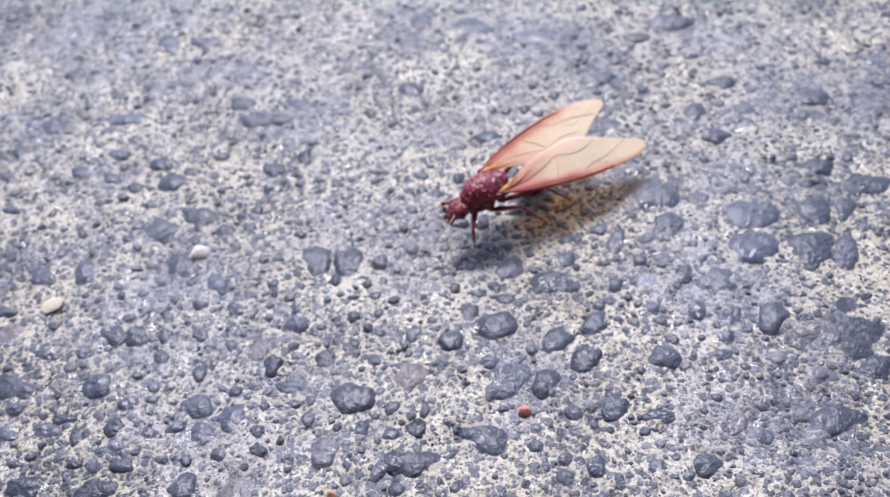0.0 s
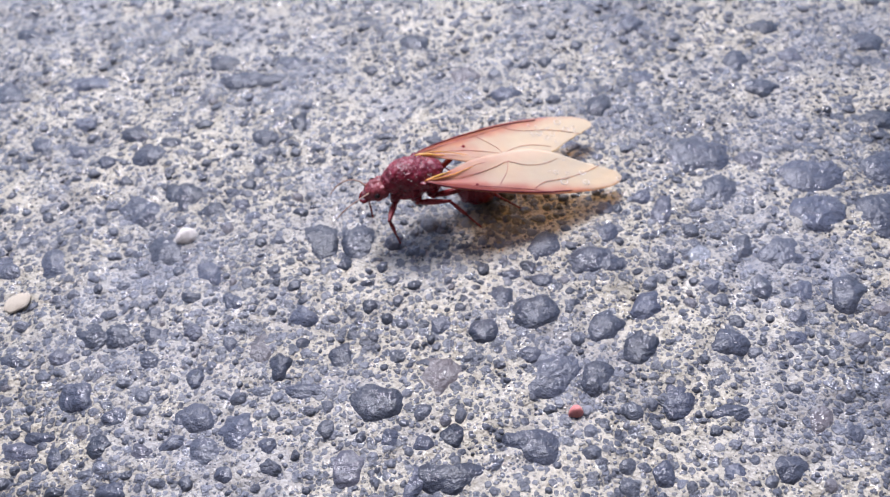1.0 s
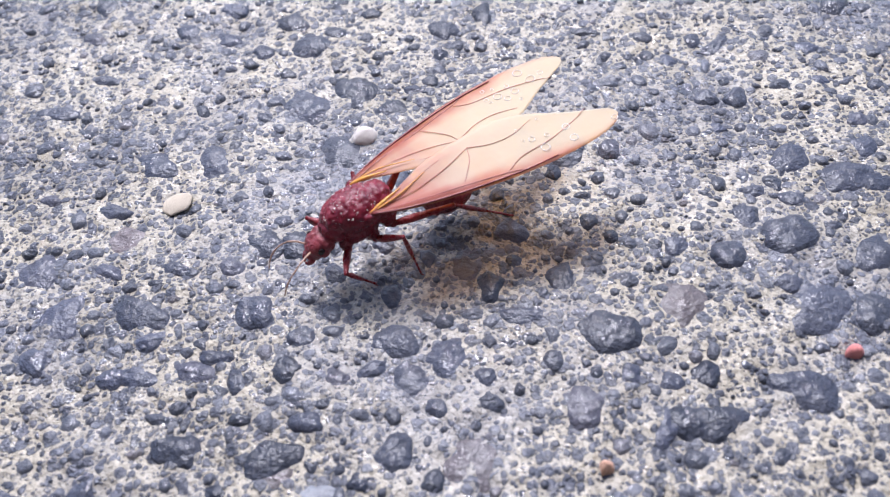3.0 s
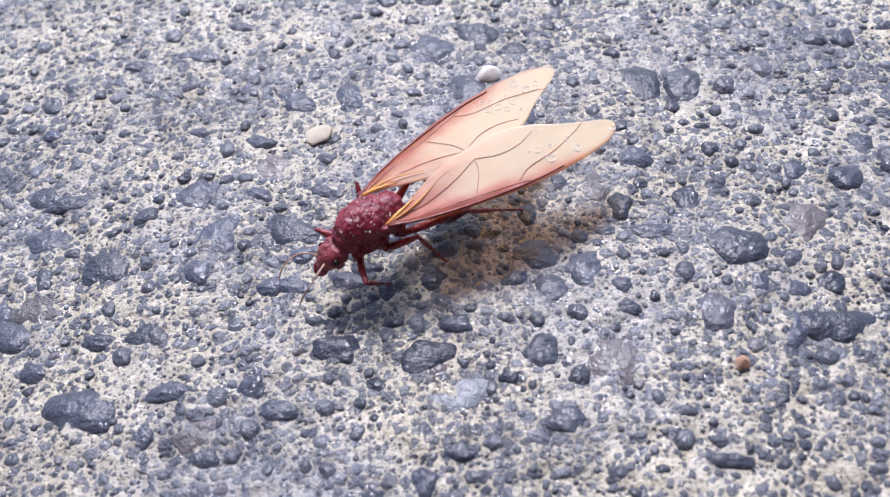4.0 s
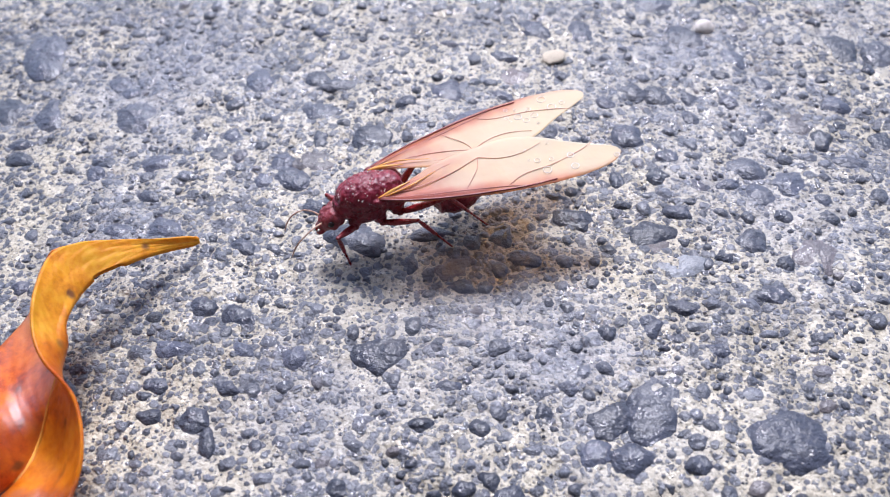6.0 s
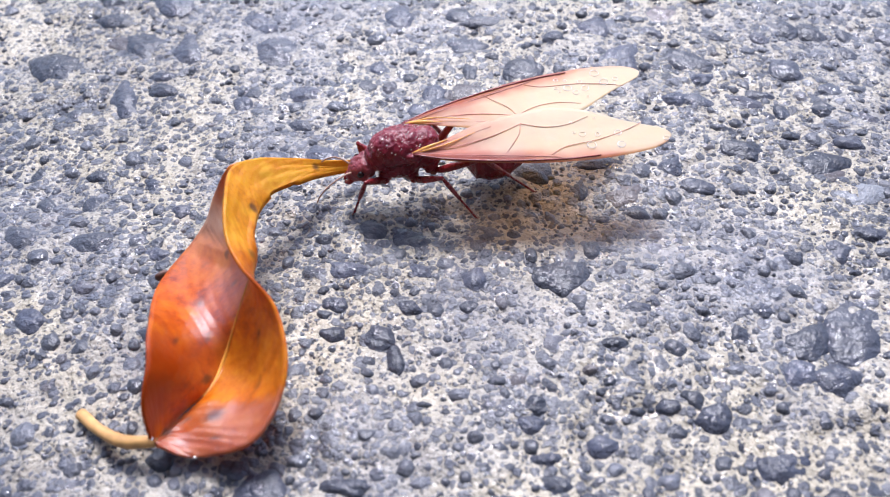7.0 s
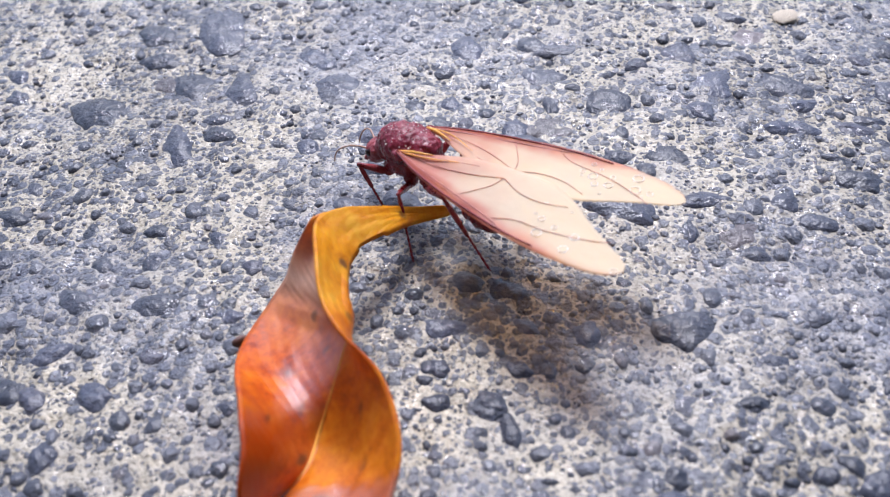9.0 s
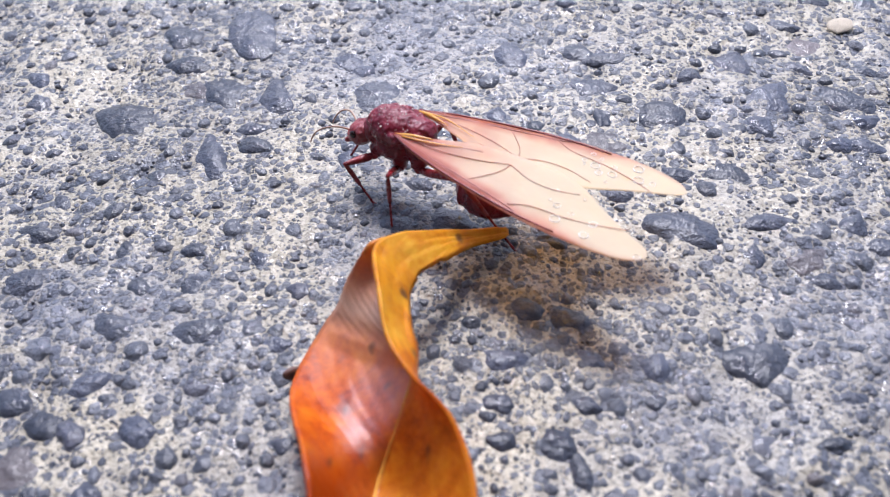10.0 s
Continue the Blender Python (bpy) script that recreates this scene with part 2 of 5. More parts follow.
    links.new(mixed(nodes, links, colour, (0.9, 0.45, 0.05), 0.4), glow.inputs["Color"])
    mix = nodes.new("ShaderNodeMixShader")
    mix.inputs[0].default_value = 0.28
    links.new(bsdf.outputs[0], mix.inputs[1])
    links.new(glow.outputs[0], mix.inputs[2])
    links.new(mix.outputs[0], nodes["Material Output"].inputs["Surface"])
    return m


def plain(name, colour, rough=0.5, **more):
    m, nodes, links, bsdf = material(name)
    n = node(nodes, "TexNoise", Scale=800.0, Detail=5.0)
    links.new(nodes.new("ShaderNodeTexCoord").outputs["Object"], n.inputs["Vector"])
    c = ramp(nodes, [(0.3, tuple(0.7 * v for v in colour)), (0.7, tuple(min(1, 1.2 * v) for v in colour))])
    links.new(n.outputs["Fac"], c.inputs["Fac"])
    links.new(c.outputs["Color"], bsdf.inputs["Base Color"])
    bsdf.inputs["Roughness"].default_value = rough
    for key, value in more.items():
        bsdf.inputs[key.replace("_", " ")].default_value = value
    bumped(nodes, links, bsdf, n.outputs["Fac"], 0.4, 0.0002)
    return m


BINDER = asphalt_matrix()
STONE = stone_material("blue_grey_stone", (0.022, 0.026, 0.042), (0.06, 0.066, 0.096))
STONE_BROWN = stone_material("brown_grey_stone", (0.10, 0.085, 0.085), (0.16, 0.13, 0.125))
STONE_PALE = stone_material("pale_grey_stone", (0.2, 0.21, 0.23), (0.3, 0.31, 0.33))
STONE_SMALL = stone_material("small_stone", (0.045, 0.049, 0.066), (0.125, 0.13, 0.152), island=True, gloss=(0.4, 0.62))
DEEP_RED = chitin("deep_red_chitin", (0.25, 0.011, 0.028), 0.26)
HEAD_RED = chitin("head_red_chitin", (0.3, 0.042, 0.05), 0.34)
LEG_RED = chitin("leg_red_chitin", (0.28, 0.018, 0.024), 0.26)
EYE_DARK = plain("eye_dark", (0.02, 0.008, 0.008), 0.15)
FEELER = plain("feeler_amber", (0.55, 0.34, 0.24), 0.4)
VEIN = plain("vein_red_brown", (0.5, 0.22, 0.18), 0.4)
VEIN_DARK = plain("vein_dark_red", (0.24, 0.05, 0.05), 0.25)
AMBER = plain("amber_hinge", (0.92, 0.42, 0.06), 0.3, Subsurface_Weight=0.2)
MEMBRANE = wing_membrane()
LEAF = leaf_material("russet_leaf")
MIDRIB = plain("midrib_amber", (0.9, 0.42, 0.06), 0.35)
DRY_MARGIN = plain("dry_margin", (0.14, 0.06, 0.04), 0.5)
STALK = plain("stalk_tan", (0.72, 0.4, 0.14), 0.35)
WHITE_PEBBLE = plain("white_pebble", (0.9, 0.77, 0.68), 0.6)
PINK_PEBBLE = plain("pink_pebble", (0.85, 0.3, 0.26), 0.5)
# dark surface of the added wall that blocks the sky
SHADE_WALL_DARK = plain("shade_wall_dark", (0.11, 0.1, 0.1), 0.8)
ORANGE_PEBBLE = plain("orange_pebble", (0.82, 0.48, 0.32), 0.5)
CREAM_PEBBLE = plain("cream_pebble", (0.66, 0.56, 0.42), 0.6)


def water():
    """The rim of a thin drop, its bright glint painted as opaque white."""
    m, nodes, links, bsdf = material("water")
    bsdf.inputs["Base Color"].default_value = (0.95, 0.93, 0.9, 1)
    bsdf.inputs["Roughness"].default_value = 0.08
    bsdf.inputs["Transmission Weight"].default_value = 0.0
    bsdf.inputs["IOR"].default_value = 1.6
    return m


GLINT_WHITE = water()


# ---- mesh helpers ----
def part(name, bm, mat, parent=None, label="", smooth=True):
    mesh = bpy.data.meshes.new(name)
    bm.to_mesh(mesh)
    bm.free()
    mesh.materials.append(mat)
    for p in mesh.polygons:
        p.use_smooth = smooth
    ob = new(name, mesh)
    ob.parent = parent
    return tagged(ob, label)


def ball(bm, centre, radii, turn=None, u=24, v=16):
    made = bmesh.ops.create_uvsphere(bm, u_segments=u, v_segments=v, radius=1.0)["verts"]
    m = Matrix.Translation(Vector(centre) * MM) @ (turn or Matrix()) @ Matrix.Diagonal((*[r * MM for r in radii], 1))
    bmesh.ops.transform(bm, matrix=m, verts=made)
    return made


def spline(points, steps):
    """Catmull-Rom through the points, each a sequence of numbers."""
    pts = [np.array(p, float) for p in points]
    pts = [2 * pts[0] - pts[1], *pts, 2 * pts[-1] - pts[-2]]
    out = []
    for a, b, c, d in zip(pts, pts[1:], pts[2:], pts[3:]):
        for k in range(steps):
            t = k / steps
            out.append(0.5 * (2 * b + (c - a) * t + (2 * a - 5 * b + 4 * c - d) * t * t + (3 * b - a - 3 * c + d) * t ** 3))
    out.append(pts[-2])
    return out


def tube(bm, points, radii, sides=8, steps=6):
    """A tapered tube along a spline; points in mm."""
    line = spline([(*p, r) for p, r in zip(points, radii)], steps)
    rings = []
    for k, p in enumerate(line):
        a, b = line[max(k - 1, 0)], line[min(k + 1, len(line) - 1)]
        way = Vector(b[:3] - a[:3]).normalized()
        side = way.cross(Vector((0.13, 0.2, 1.0))).normalized()
        up = side.cross(way)
        rings.append([bm.verts.new((Vector(p[:3]) + max(float(p[3]), 0.005) * (math.cos(w) * side + math.sin(w) * up)) * MM)
                      for w in (2 * math.pi * n / sides for n in range(sides))])
    for a, b in zip(rings, rings[1:]):
        for n in range(sides):
            bm.faces.new((a[n], a[(n + 1) % sides], b[(n + 1) % sides], b[n]))
    bm.faces.new(rings[0][::-1])
    bm.faces.new(rings[-1])


LUMPS = bpy.data.textures.new("lumps", "CLOUDS")
LUMPS.noise_scale, LUMPS.noise_depth = 0.45 * MM, 2


def blended(ob, voxel, rounds=4, lumps=0.0):
    """Melts overlapping lobes of a body part into one skin."""
    r = ob.modifiers.new("skin", "REMESH")
    r.mode, r.voxel_size, r.use_smooth_shade = "VOXEL", voxel * MM, True
    s = ob.modifiers.new("smooth", "SMOOTH")
    s.iterations = rounds
    if lumps:
        d = ob.modifiers.new("lumps", "DISPLACE")
        d.texture, d.strength, d.mid_level = LUMPS, lumps * MM, 0.5
    return ob


# ---- ground ----
def ground_z(x, y):
    """Height of the paving in mm at x, y in mm."""
    broad = noise.noise(Vector((x / 38, y / 38, 1.3)))
    mid = noise.noise(Vector((x / 7, y / 7, 5.1)))
    return 0.6 * broad + 0.38 * mid


def axis(lo, hi, step, reach):
    """Fine even steps from lo to hi, then ever longer ones out to the reach."""
    out = list(np.arange(lo, hi + step / 2, step))
    for sign, at in ((-1, out[0]), (1, out[-1])):
        gap, p, run = step, at, []
        while abs(p) < reach:
            gap *= 1.45
            p += sign * gap
            run.append(p)
        out = run[::-1] + out if sign < 0 else out + run
    return out


def build_ground():
    xs, ys = axis(-138, 72, 0.42, 3000), axis(2, 142, 0.42, 3000)
    verts = []
    for y in ys:
        for x in xs:
            near = -145 < x < 79 and -5 < y < 149
            fine = 0.26 * noise.noise(Vector((x / 2.1, y / 2.1, 9.0))) + 0.2 * noise.noise(Vector((x / 0.95, y / 0.95, 4.0))) if near else 0.0
            verts.append((x * MM, y * MM, (ground_z(x, y) + fine) * MM))
    w = len(xs)
    faces = [(j * w + i, j * w + i + 1, (j + 1) * w + i + 1, (j + 1) * w + i) for j in range(len(ys) - 1) for i in range(w - 1)]
    mesh = bpy.data.meshes.new("ground")
    mesh.from_pydata(verts, [], faces)
    mesh.materials.append(BINDER)
    mesh.polygons.foreach_set("use_smooth", [True] * len(faces))
    return tagged(new("ground", mesh), "pale sandy worn paving packed with dark stones", "ground", kind="structure")


GROUND = build_ground()


def build_shade_wall():
    """A low unseen wall, added behind the camera to hold off half the sky."""
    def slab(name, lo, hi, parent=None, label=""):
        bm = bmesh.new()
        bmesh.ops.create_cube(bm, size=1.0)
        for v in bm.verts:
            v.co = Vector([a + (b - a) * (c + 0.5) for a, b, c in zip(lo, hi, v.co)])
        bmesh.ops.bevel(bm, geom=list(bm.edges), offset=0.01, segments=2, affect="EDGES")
        return part(name, bm, SHADE_WALL_DARK, parent, label)
    wall = slab("shade_wall", (-2.0, -0.36, -0.01), (2.0, -0.16, 0.95))
    tagged(wall, "unseen dark grey wall added behind the camera to block the sky", "wall", kind="structure")
    slab("shade_wall_top", (-2.03, -0.39, 0.945), (2.03, -0.13, 1.0), wall, "flat top of the added sky-blocking wall")


build_shade_wall()

# Larger stones set in the paving: x, y, half length, half width (mm), turn (degrees), from one end of the walk to the other.
BED_A = [(-115.0, 60.3, 1.4, 0.9, 135), (-113.8, 57.1, 1.4, 1.0, 142), (-108.2, 41.5, 1.5, 1.0, 167), (-107.5, 36.6, 1.8, 1.3, 2), (-107.4, 44.9, 1.1, 0.7, 126), (-105.2, 41.7, 0.9, 0.5, 169), (-104.7, 54.5, 3.1, 2.1, 132), (-104.2, 28.3, 0.8, 0.6, 147), (-104.1, 26.4, 1.5, 1.1, 155), (-103.3, 66.4, 2.2, 1.7, 149), (-101.6, 28.6, 0.6, 0.5, 134), (-101.4, 62.4, 2.2, 1.3, 173), (-101.3, 24.7, 1.4, 1.0, 162), (-100.5, 39.7, 1.2, 0.8, 128), (-99.4, 27.8, 1.4, 0.9, 33), (-99.3, 24.1, 1.2, 0.8, 127), (-99.3, 32.5, 1.7, 1.1, 164), (-98.5, 36.1, 1.1, 0.7, 133), (-98.3, 22.3, 0.6, 0.5, 145)]
BED_B = [(-98.0, 40.5, 0.9, 0.6, 162), (-97.8, 26.8, 0.8, 0.5, 172), (-97.5, 28.3, 0.6, 0.4, 126), (-97.2, 58.6, 2.5, 1.8, 126), (-97.0, 19.8, 1.0, 1.2, 4), (-96.9, 21.3, 0.8, 0.4, 114), (-96.8, 50.6, 2.9, 1.2, 112), (-96.7, 67.1, 3.7, 2.2, 108), (-96.6, 27.9, 0.7, 0.5, 165), (-95.3, 40.0, 1.1, 0.8, 165), (-95.2, 24.5, 1.3, 1.0, 152), (-94.9, 34.4, 0.9, 0.6, 164), (-94.6, 36.4, 1.2, 0.8, 117), (-94.4, 26.9, 0.7, 0.5, 162), (-94.1, 38.7, 0.5, 0.4, 157), (-93.9, 53.6, 1.3, 0.8, 174), (-93.1, 32.4, 1.7, 1.2, 171), (-93.0, 21.3, 0.7, 0.5, 167), (-93.0, 51.6, 1.6, 1.0, 174)]
BED_C = [(-92.7, 57.9, 2.4, 1.5, 107), (-92.2, 27.9, 0.9, 0.7, 168), (-92.2, 37.5, 0.8, 0.6, 151), (-90.8, 35.3, 0.6, 0.5, 127), (-90.3, 39.3, 1.1, 0.6, 114), (-89.6, 27.2, 0.8, 0.4, 178), (-89.5, 57.6, 0.8, 0.7, 143), (-88.8, 22.9, 0.6, 0.5, 145), (-88.5, 9.1, 1.0, 1.1, 5), (-88.1, 25.5, 0.5, 0.4, 166), (-87.8, 50.4, 0.9, 0.6, 173), (-87.5, 31.5, 1.1, 0.7, 176), (-87.1, 62.9, 1.6, 1.2, 119), (-86.9, 36.3, 1.0, 0.8, 158), (-86.6, 25.2, 0.7, 0.5, 175), (-86.5, 41.6, 0.7, 0.6, 152), (-86.2, 21.1, 0.8, 0.7, 140), (-85.9, 45.3, 0.6, 0.5, 144), (-85.6, 23.8, 1.0, 0.7, 173)]
BED_D = [(-85.5, 61.6, 1.0, 0.9, 145), (-85.1, 50.0, 1.2, 0.9, 117), (-84.9, 51.5, 1.3, 0.9, 170), (-84.0, 58.2, 2.6, 2.2, 138), (-80.8, 42.9, 1.2, 0.9, 167), (-79.6, 51.7, 1.8, 1.1, 177), (-79.3, 47.5, 1.1, 0.7, 175), (-79.2, 83.0, 1.8, 1.0, 160), (-78.2, 39.7, 0.8, 0.7, 131), (-76.7, 37.1, 1.0, 0.9, 140), (-76.5, 55.3, 1.0, 0.9, 127), (-76.5, 43.5, 1.7, 1.2, 174), (-74.9, 30.3, 0.8, 0.7, 126), (-74.7, 12.1, 1.7, 1.7, 5), (-74.6, 33.9, 0.7, 0.6, 167), (-74.3, 53.0, 1.2, 1.0, 140), (-73.6, 55.8, 1.0, 0.8, 106), (-73.2, 19.8, 0.5, 0.4, 108), (-73.2, 26.4, 0.7, 0.5, 2)]
BED_E = [(-72.9, 14.6, 0.8, 0.5, 177), (-72.6, 9.4, 2.2, 1.8, 5), (-72.6, 27.5, 1.0, 0.7, 177), (-72.5, 63.9, 2.0, 1.4, 102), (-72.5, 32.8, 0.4, 0.4, 83), (-72.4, 24.8, 1.0, 0.7, 3), (-72.3, 30.8, 1.5, 0.8, 1), (-72.1, 53.0, 1.0, 0.9, 127), (-72.0, 20.8, 0.5, 0.4, 170), (-72.0, 19.7, 0.4, 0.4, 115), (-71.0, 35.2, 1.2, 1.1, 119), (-70.8, 14.6, 0.4, 0.3, 120), (-70.7, 40.4, 0.9, 0.6, 139), (-70.5, 15.6, 0.5, 0.4, 118), (-69.4, 21.8, 0.6, 0.4, 179), (-69.3, 13.0, 1.7, 0.7, 3), (-69.1, 49.9, 1.0, 0.9, 105), (-69.0, 24.8, 1.2, 1.1, 147), (-69.0, 41.6, 1.4, 0.9, 162)]
BED_F = [(-68.8, 19.1, 0.5, 0.4, 178), (-68.7, 20.3, 0.6, 0.5, 117), (-68.6, 16.8, 0.7, 0.5, 0), (-68.4, 75.9, 1.3, 0.9, 120), (-68.2, 15.8, 0.6, 0.4, 0), (-67.9, 34.4, 1.5, 1.0, 159), (-67.8, 52.3, 1.4, 1.1, 101), (-67.6, 9.6, 1.8, 1.3, 5), (-67.5, 23.1, 1.4, 0.7, 98), (-67.5, 71.7, 1.0, 0.7, 154), (-67.3, 18.4, 0.5, 0.4, 179), (-67.1, 27.6, 1.0, 0.7, 1), (-66.8, 50.3, 2.0, 1.3, 158), (-66.8, 29.2, 0.6, 0.5, 78), (-66.7, 15.7, 0.7, 0.5, 1), (-66.7, 31.1, 1.0, 0.8, 0), (-66.6, 64.3, 1.7, 1.2, 153), (-65.8, 59.3, 2.1, 1.4, 160), (-65.7, 25.3, 0.5, 0.4, 16)]
BED_G = [(-65.7, 14.7, 0.7, 0.6, 109), (-65.5, 18.3, 0.7, 0.7, 171), (-65.5, 21.5, 0.9, 0.6, 1), (-65.2, 27.7, 0.7, 0.7, 153), (-65.1, 19.5, 0.7, 0.3, 3), (-64.9, 55.6, 1.3, 0.7, 95), (-64.6, 13.8, 0.8, 0.5, 2), (-64.3, 63.5, 2.4, 0.9, 2), (-63.9, 23.0, 0.7, 0.6, 101), (-63.9, 46.8, 1.2, 0.8, 159), (-63.8, 10.9, 1.4, 1.3, 5), (-63.5, 18.9, 0.4, 0.4, 99), (-63.2, 34.5, 0.7, 0.5, 80), (-62.7, 28.1, 0.9, 0.7, 2), (-62.7, 20.5, 0.8, 0.5, 3), (-62.6, 21.5, 0.5, 0.4, 3), (-62.5, 30.8, 1.2, 1.0, 73), (-62.5, 16.4, 0.5, 0.4, 3), (-61.8, 33.2, 0.6, 0.5, 60)]
BED_H = [(-61.4, 18.3, 0.4, 0.2, 4), (-60.9, 25.5, 0.5, 0.4, 22), (-60.8, 15.1, 0.8, 0.6, 4), (-60.7, 80.3, 1.7, 0.8, 168), (-60.4, 23.2, 0.5, 0.5, 5), (-59.9, 19.2, 0.5, 0.5, 88), (-59.8, 56.1, 1.9, 1.8, 4), (-59.8, 43.2, 2.6, 1.6, 167), (-59.4, 49.0, 1.4, 0.8, 168), (-58.9, 37.5, 0.9, 0.5, 170), (-58.7, 22.1, 0.7, 0.6, 6), (-58.7, 12.1, 1.4, 1.4, 5), (-58.0, 18.7, 1.0, 0.7, 165), (-57.7, 17.0, 0.6, 0.6, 51), (-57.5, 20.2, 0.9, 0.8, 86), (-57.3, 61.0, 1.0, 0.9, 5), (-56.8, 23.5, 0.8, 0.6, 8), (-56.7, 56.1, 0.8, 0.7, 139), (-56.4, 16.1, 1.3, 0.6, 5)]
BED_I = [(-56.4, 21.7, 0.4, 0.4, 84), (-56.2, 31.4, 2.2, 1.7, 7), (-56.0, 20.2, 0.4, 0.3, 9), (-55.9, 14.4, 1.0, 0.9, 25), (-55.3, 49.2, 1.6, 1.3, 151), (-55.2, 80.6, 2.0, 0.9, 170), (-54.6, 41.0, 1.2, 0.6, 102), (-54.2, 13.0, 1.0, 1.0, 5), (-53.9, 23.3, 0.6, 0.4, 9), (-53.8, 70.3, 1.1, 0.7, 162), (-53.5, 62.8, 1.8, 1.6, 80), (-53.4, 91.0, 1.3, 0.9, 141), (-53.2, 14.9, 0.5, 0.4, 12), (-53.0, 17.5, 1.1, 0.9, 15), (-52.9, 96.0, 1.6, 1.0, 115), (-52.9, 44.2, 2.0, 0.8, 3), (-52.5, 11.5, 0.7, 1.1, 5), (-52.5, 14.0, 0.6, 0.5, 25), (-52.4, 31.3, 0.5, 0.4, 82)]
BED_J = [(-52.3, 15.8, 0.7, 0.6, 22), (-52.3, 25.5, 1.1, 0.7, 7), (-52.2, 54.6, 1.3, 1.1, 130), (-52.1, 34.7, 0.6, 0.4, 169), (-51.8, 21.6, 0.6, 0.4, 10), (-51.5, 32.7, 0.8, 0.7, 56), (-51.2, 84.8, 1.5, 0.8, 161), (-51.2, 58.4, 2.1, 1.7, 79), (-50.7, 20.3, 0.6, 0.4, 11), (-50.6, 29.0, 1.1, 0.7, 7), (-50.6, 24.3, 0.4, 0.3, 8), (-50.3, 38.8, 1.2, 0.8, 169), (-50.3, 93.6, 1.2, 0.9, 123), (-50.3, 74.0, 0.7, 0.4, 155), (-50.2, 14.3, 0.7, 0.5, 80), (-50.0, 100.6, 2.4, 1.6, 126), (-49.7, 11.2, 1.2, 1.1, 5), (-49.4, 32.9, 0.7, 0.4, 7), (-49.2, 17.3, 0.4, 0.3, 75)]
BED_K = [(-49.2, 111.9, 1.8, 1.2, 147), (-49.2, 64.4, 0.9, 0.6, 153), (-48.8, 15.2, 0.8, 0.6, 17), (-48.6, 20.9, 0.9, 0.7, 12), (-48.2, 68.4, 1.5, 0.8, 163), (-48.0, 62.4, 1.3, 0.7, 162), (-47.2, 44.3, 1.3, 1.0, 79), (-46.9, 21.7, 0.9, 0.7, 132), (-46.4, 55.0, 0.9, 0.6, 156), (-46.3, 52.6, 1.2, 0.9, 11), (-46.2, 25.0, 0.6, 0.4, 15), (-46.0, 60.5, 0.7, 0.5, 166), (-45.7, 29.3, 0.6, 0.4, 12), (-45.5, 20.4, 1.3, 1.1, 52), (-45.3, 73.1, 2.0, 1.4, 146), (-45.3, 35.2, 0.5, 0.4, 154), (-45.3, 16.9, 0.8, 0.7, 50), (-45.1, 41.9, 1.4, 0.9, 171), (-45.0, 39.8, 0.5, 0.4, 145)]
BED_L = [(-44.8, 33.7, 0.5, 0.3, 173), (-44.8, 57.9, 2.2, 1.4, 156), (-44.7, 32.1, 0.7, 0.5, 13), (-44.5, 52.6, 1.6, 0.9, 164), (-44.4, 14.9, 0.3, 0.3, 18), (-44.2, 90.8, 1.5, 1.1, 139), (-43.9, 19.9, 0.8, 0.7, 39), (-43.9, 29.8, 0.7, 0.3, 176), (-43.8, 24.2, 1.0, 0.6, 8), (-43.8, 55.4, 1.5, 0.8, 11), (-43.5, 60.5, 1.1, 0.4, 169), (-43.2, 27.4, 0.9, 0.7, 63), (-42.9, 29.2, 0.9, 0.7, 35), (-42.7, 49.0, 1.0, 0.6, 164), (-42.6, 61.9, 1.1, 0.7, 159), (-42.2, 87.7, 0.8, 0.5, 154), (-41.9, 41.8, 0.8, 0.7, 167), (-41.6, 37.0, 0.7, 0.6, 164), (-41.4, 29.6, 0.9, 0.7, 169)]
BED_M = [(-41.4, 46.6, 2.0, 1.2, 173), (-41.4, 17.1, 1.6, 1.2, 22), (-41.2, 61.3, 0.6, 0.5, 126), (-41.2, 15.0, 0.8, 0.6, 65), (-41.0, 100.9, 3.9, 1.3, 167), (-40.8, 33.4, 0.6, 0.5, 59), (-40.5, 89.2, 1.5, 1.1, 128), (-40.4, 73.0, 2.1, 1.4, 109), (-40.3, 52.4, 1.7, 1.0, 162), (-40.3, 30.9, 0.9, 0.6, 74), (-40.1, 33.9, 0.6, 0.5, 104), (-40.1, 93.6, 1.4, 1.0, 148), (-40.0, 54.9, 0.7, 0.5, 139), (-40.0, 14.7, 0.7, 0.5, 31), (-40.0, 56.5, 0.6, 0.4, 122), (-39.5, 24.2, 1.4, 1.1, 42), (-39.0, 16.8, 0.5, 0.4, 57), (-38.9, 53.6, 1.3, 0.6, 168), (-38.5, 50.8, 0.8, 0.6, 155)]
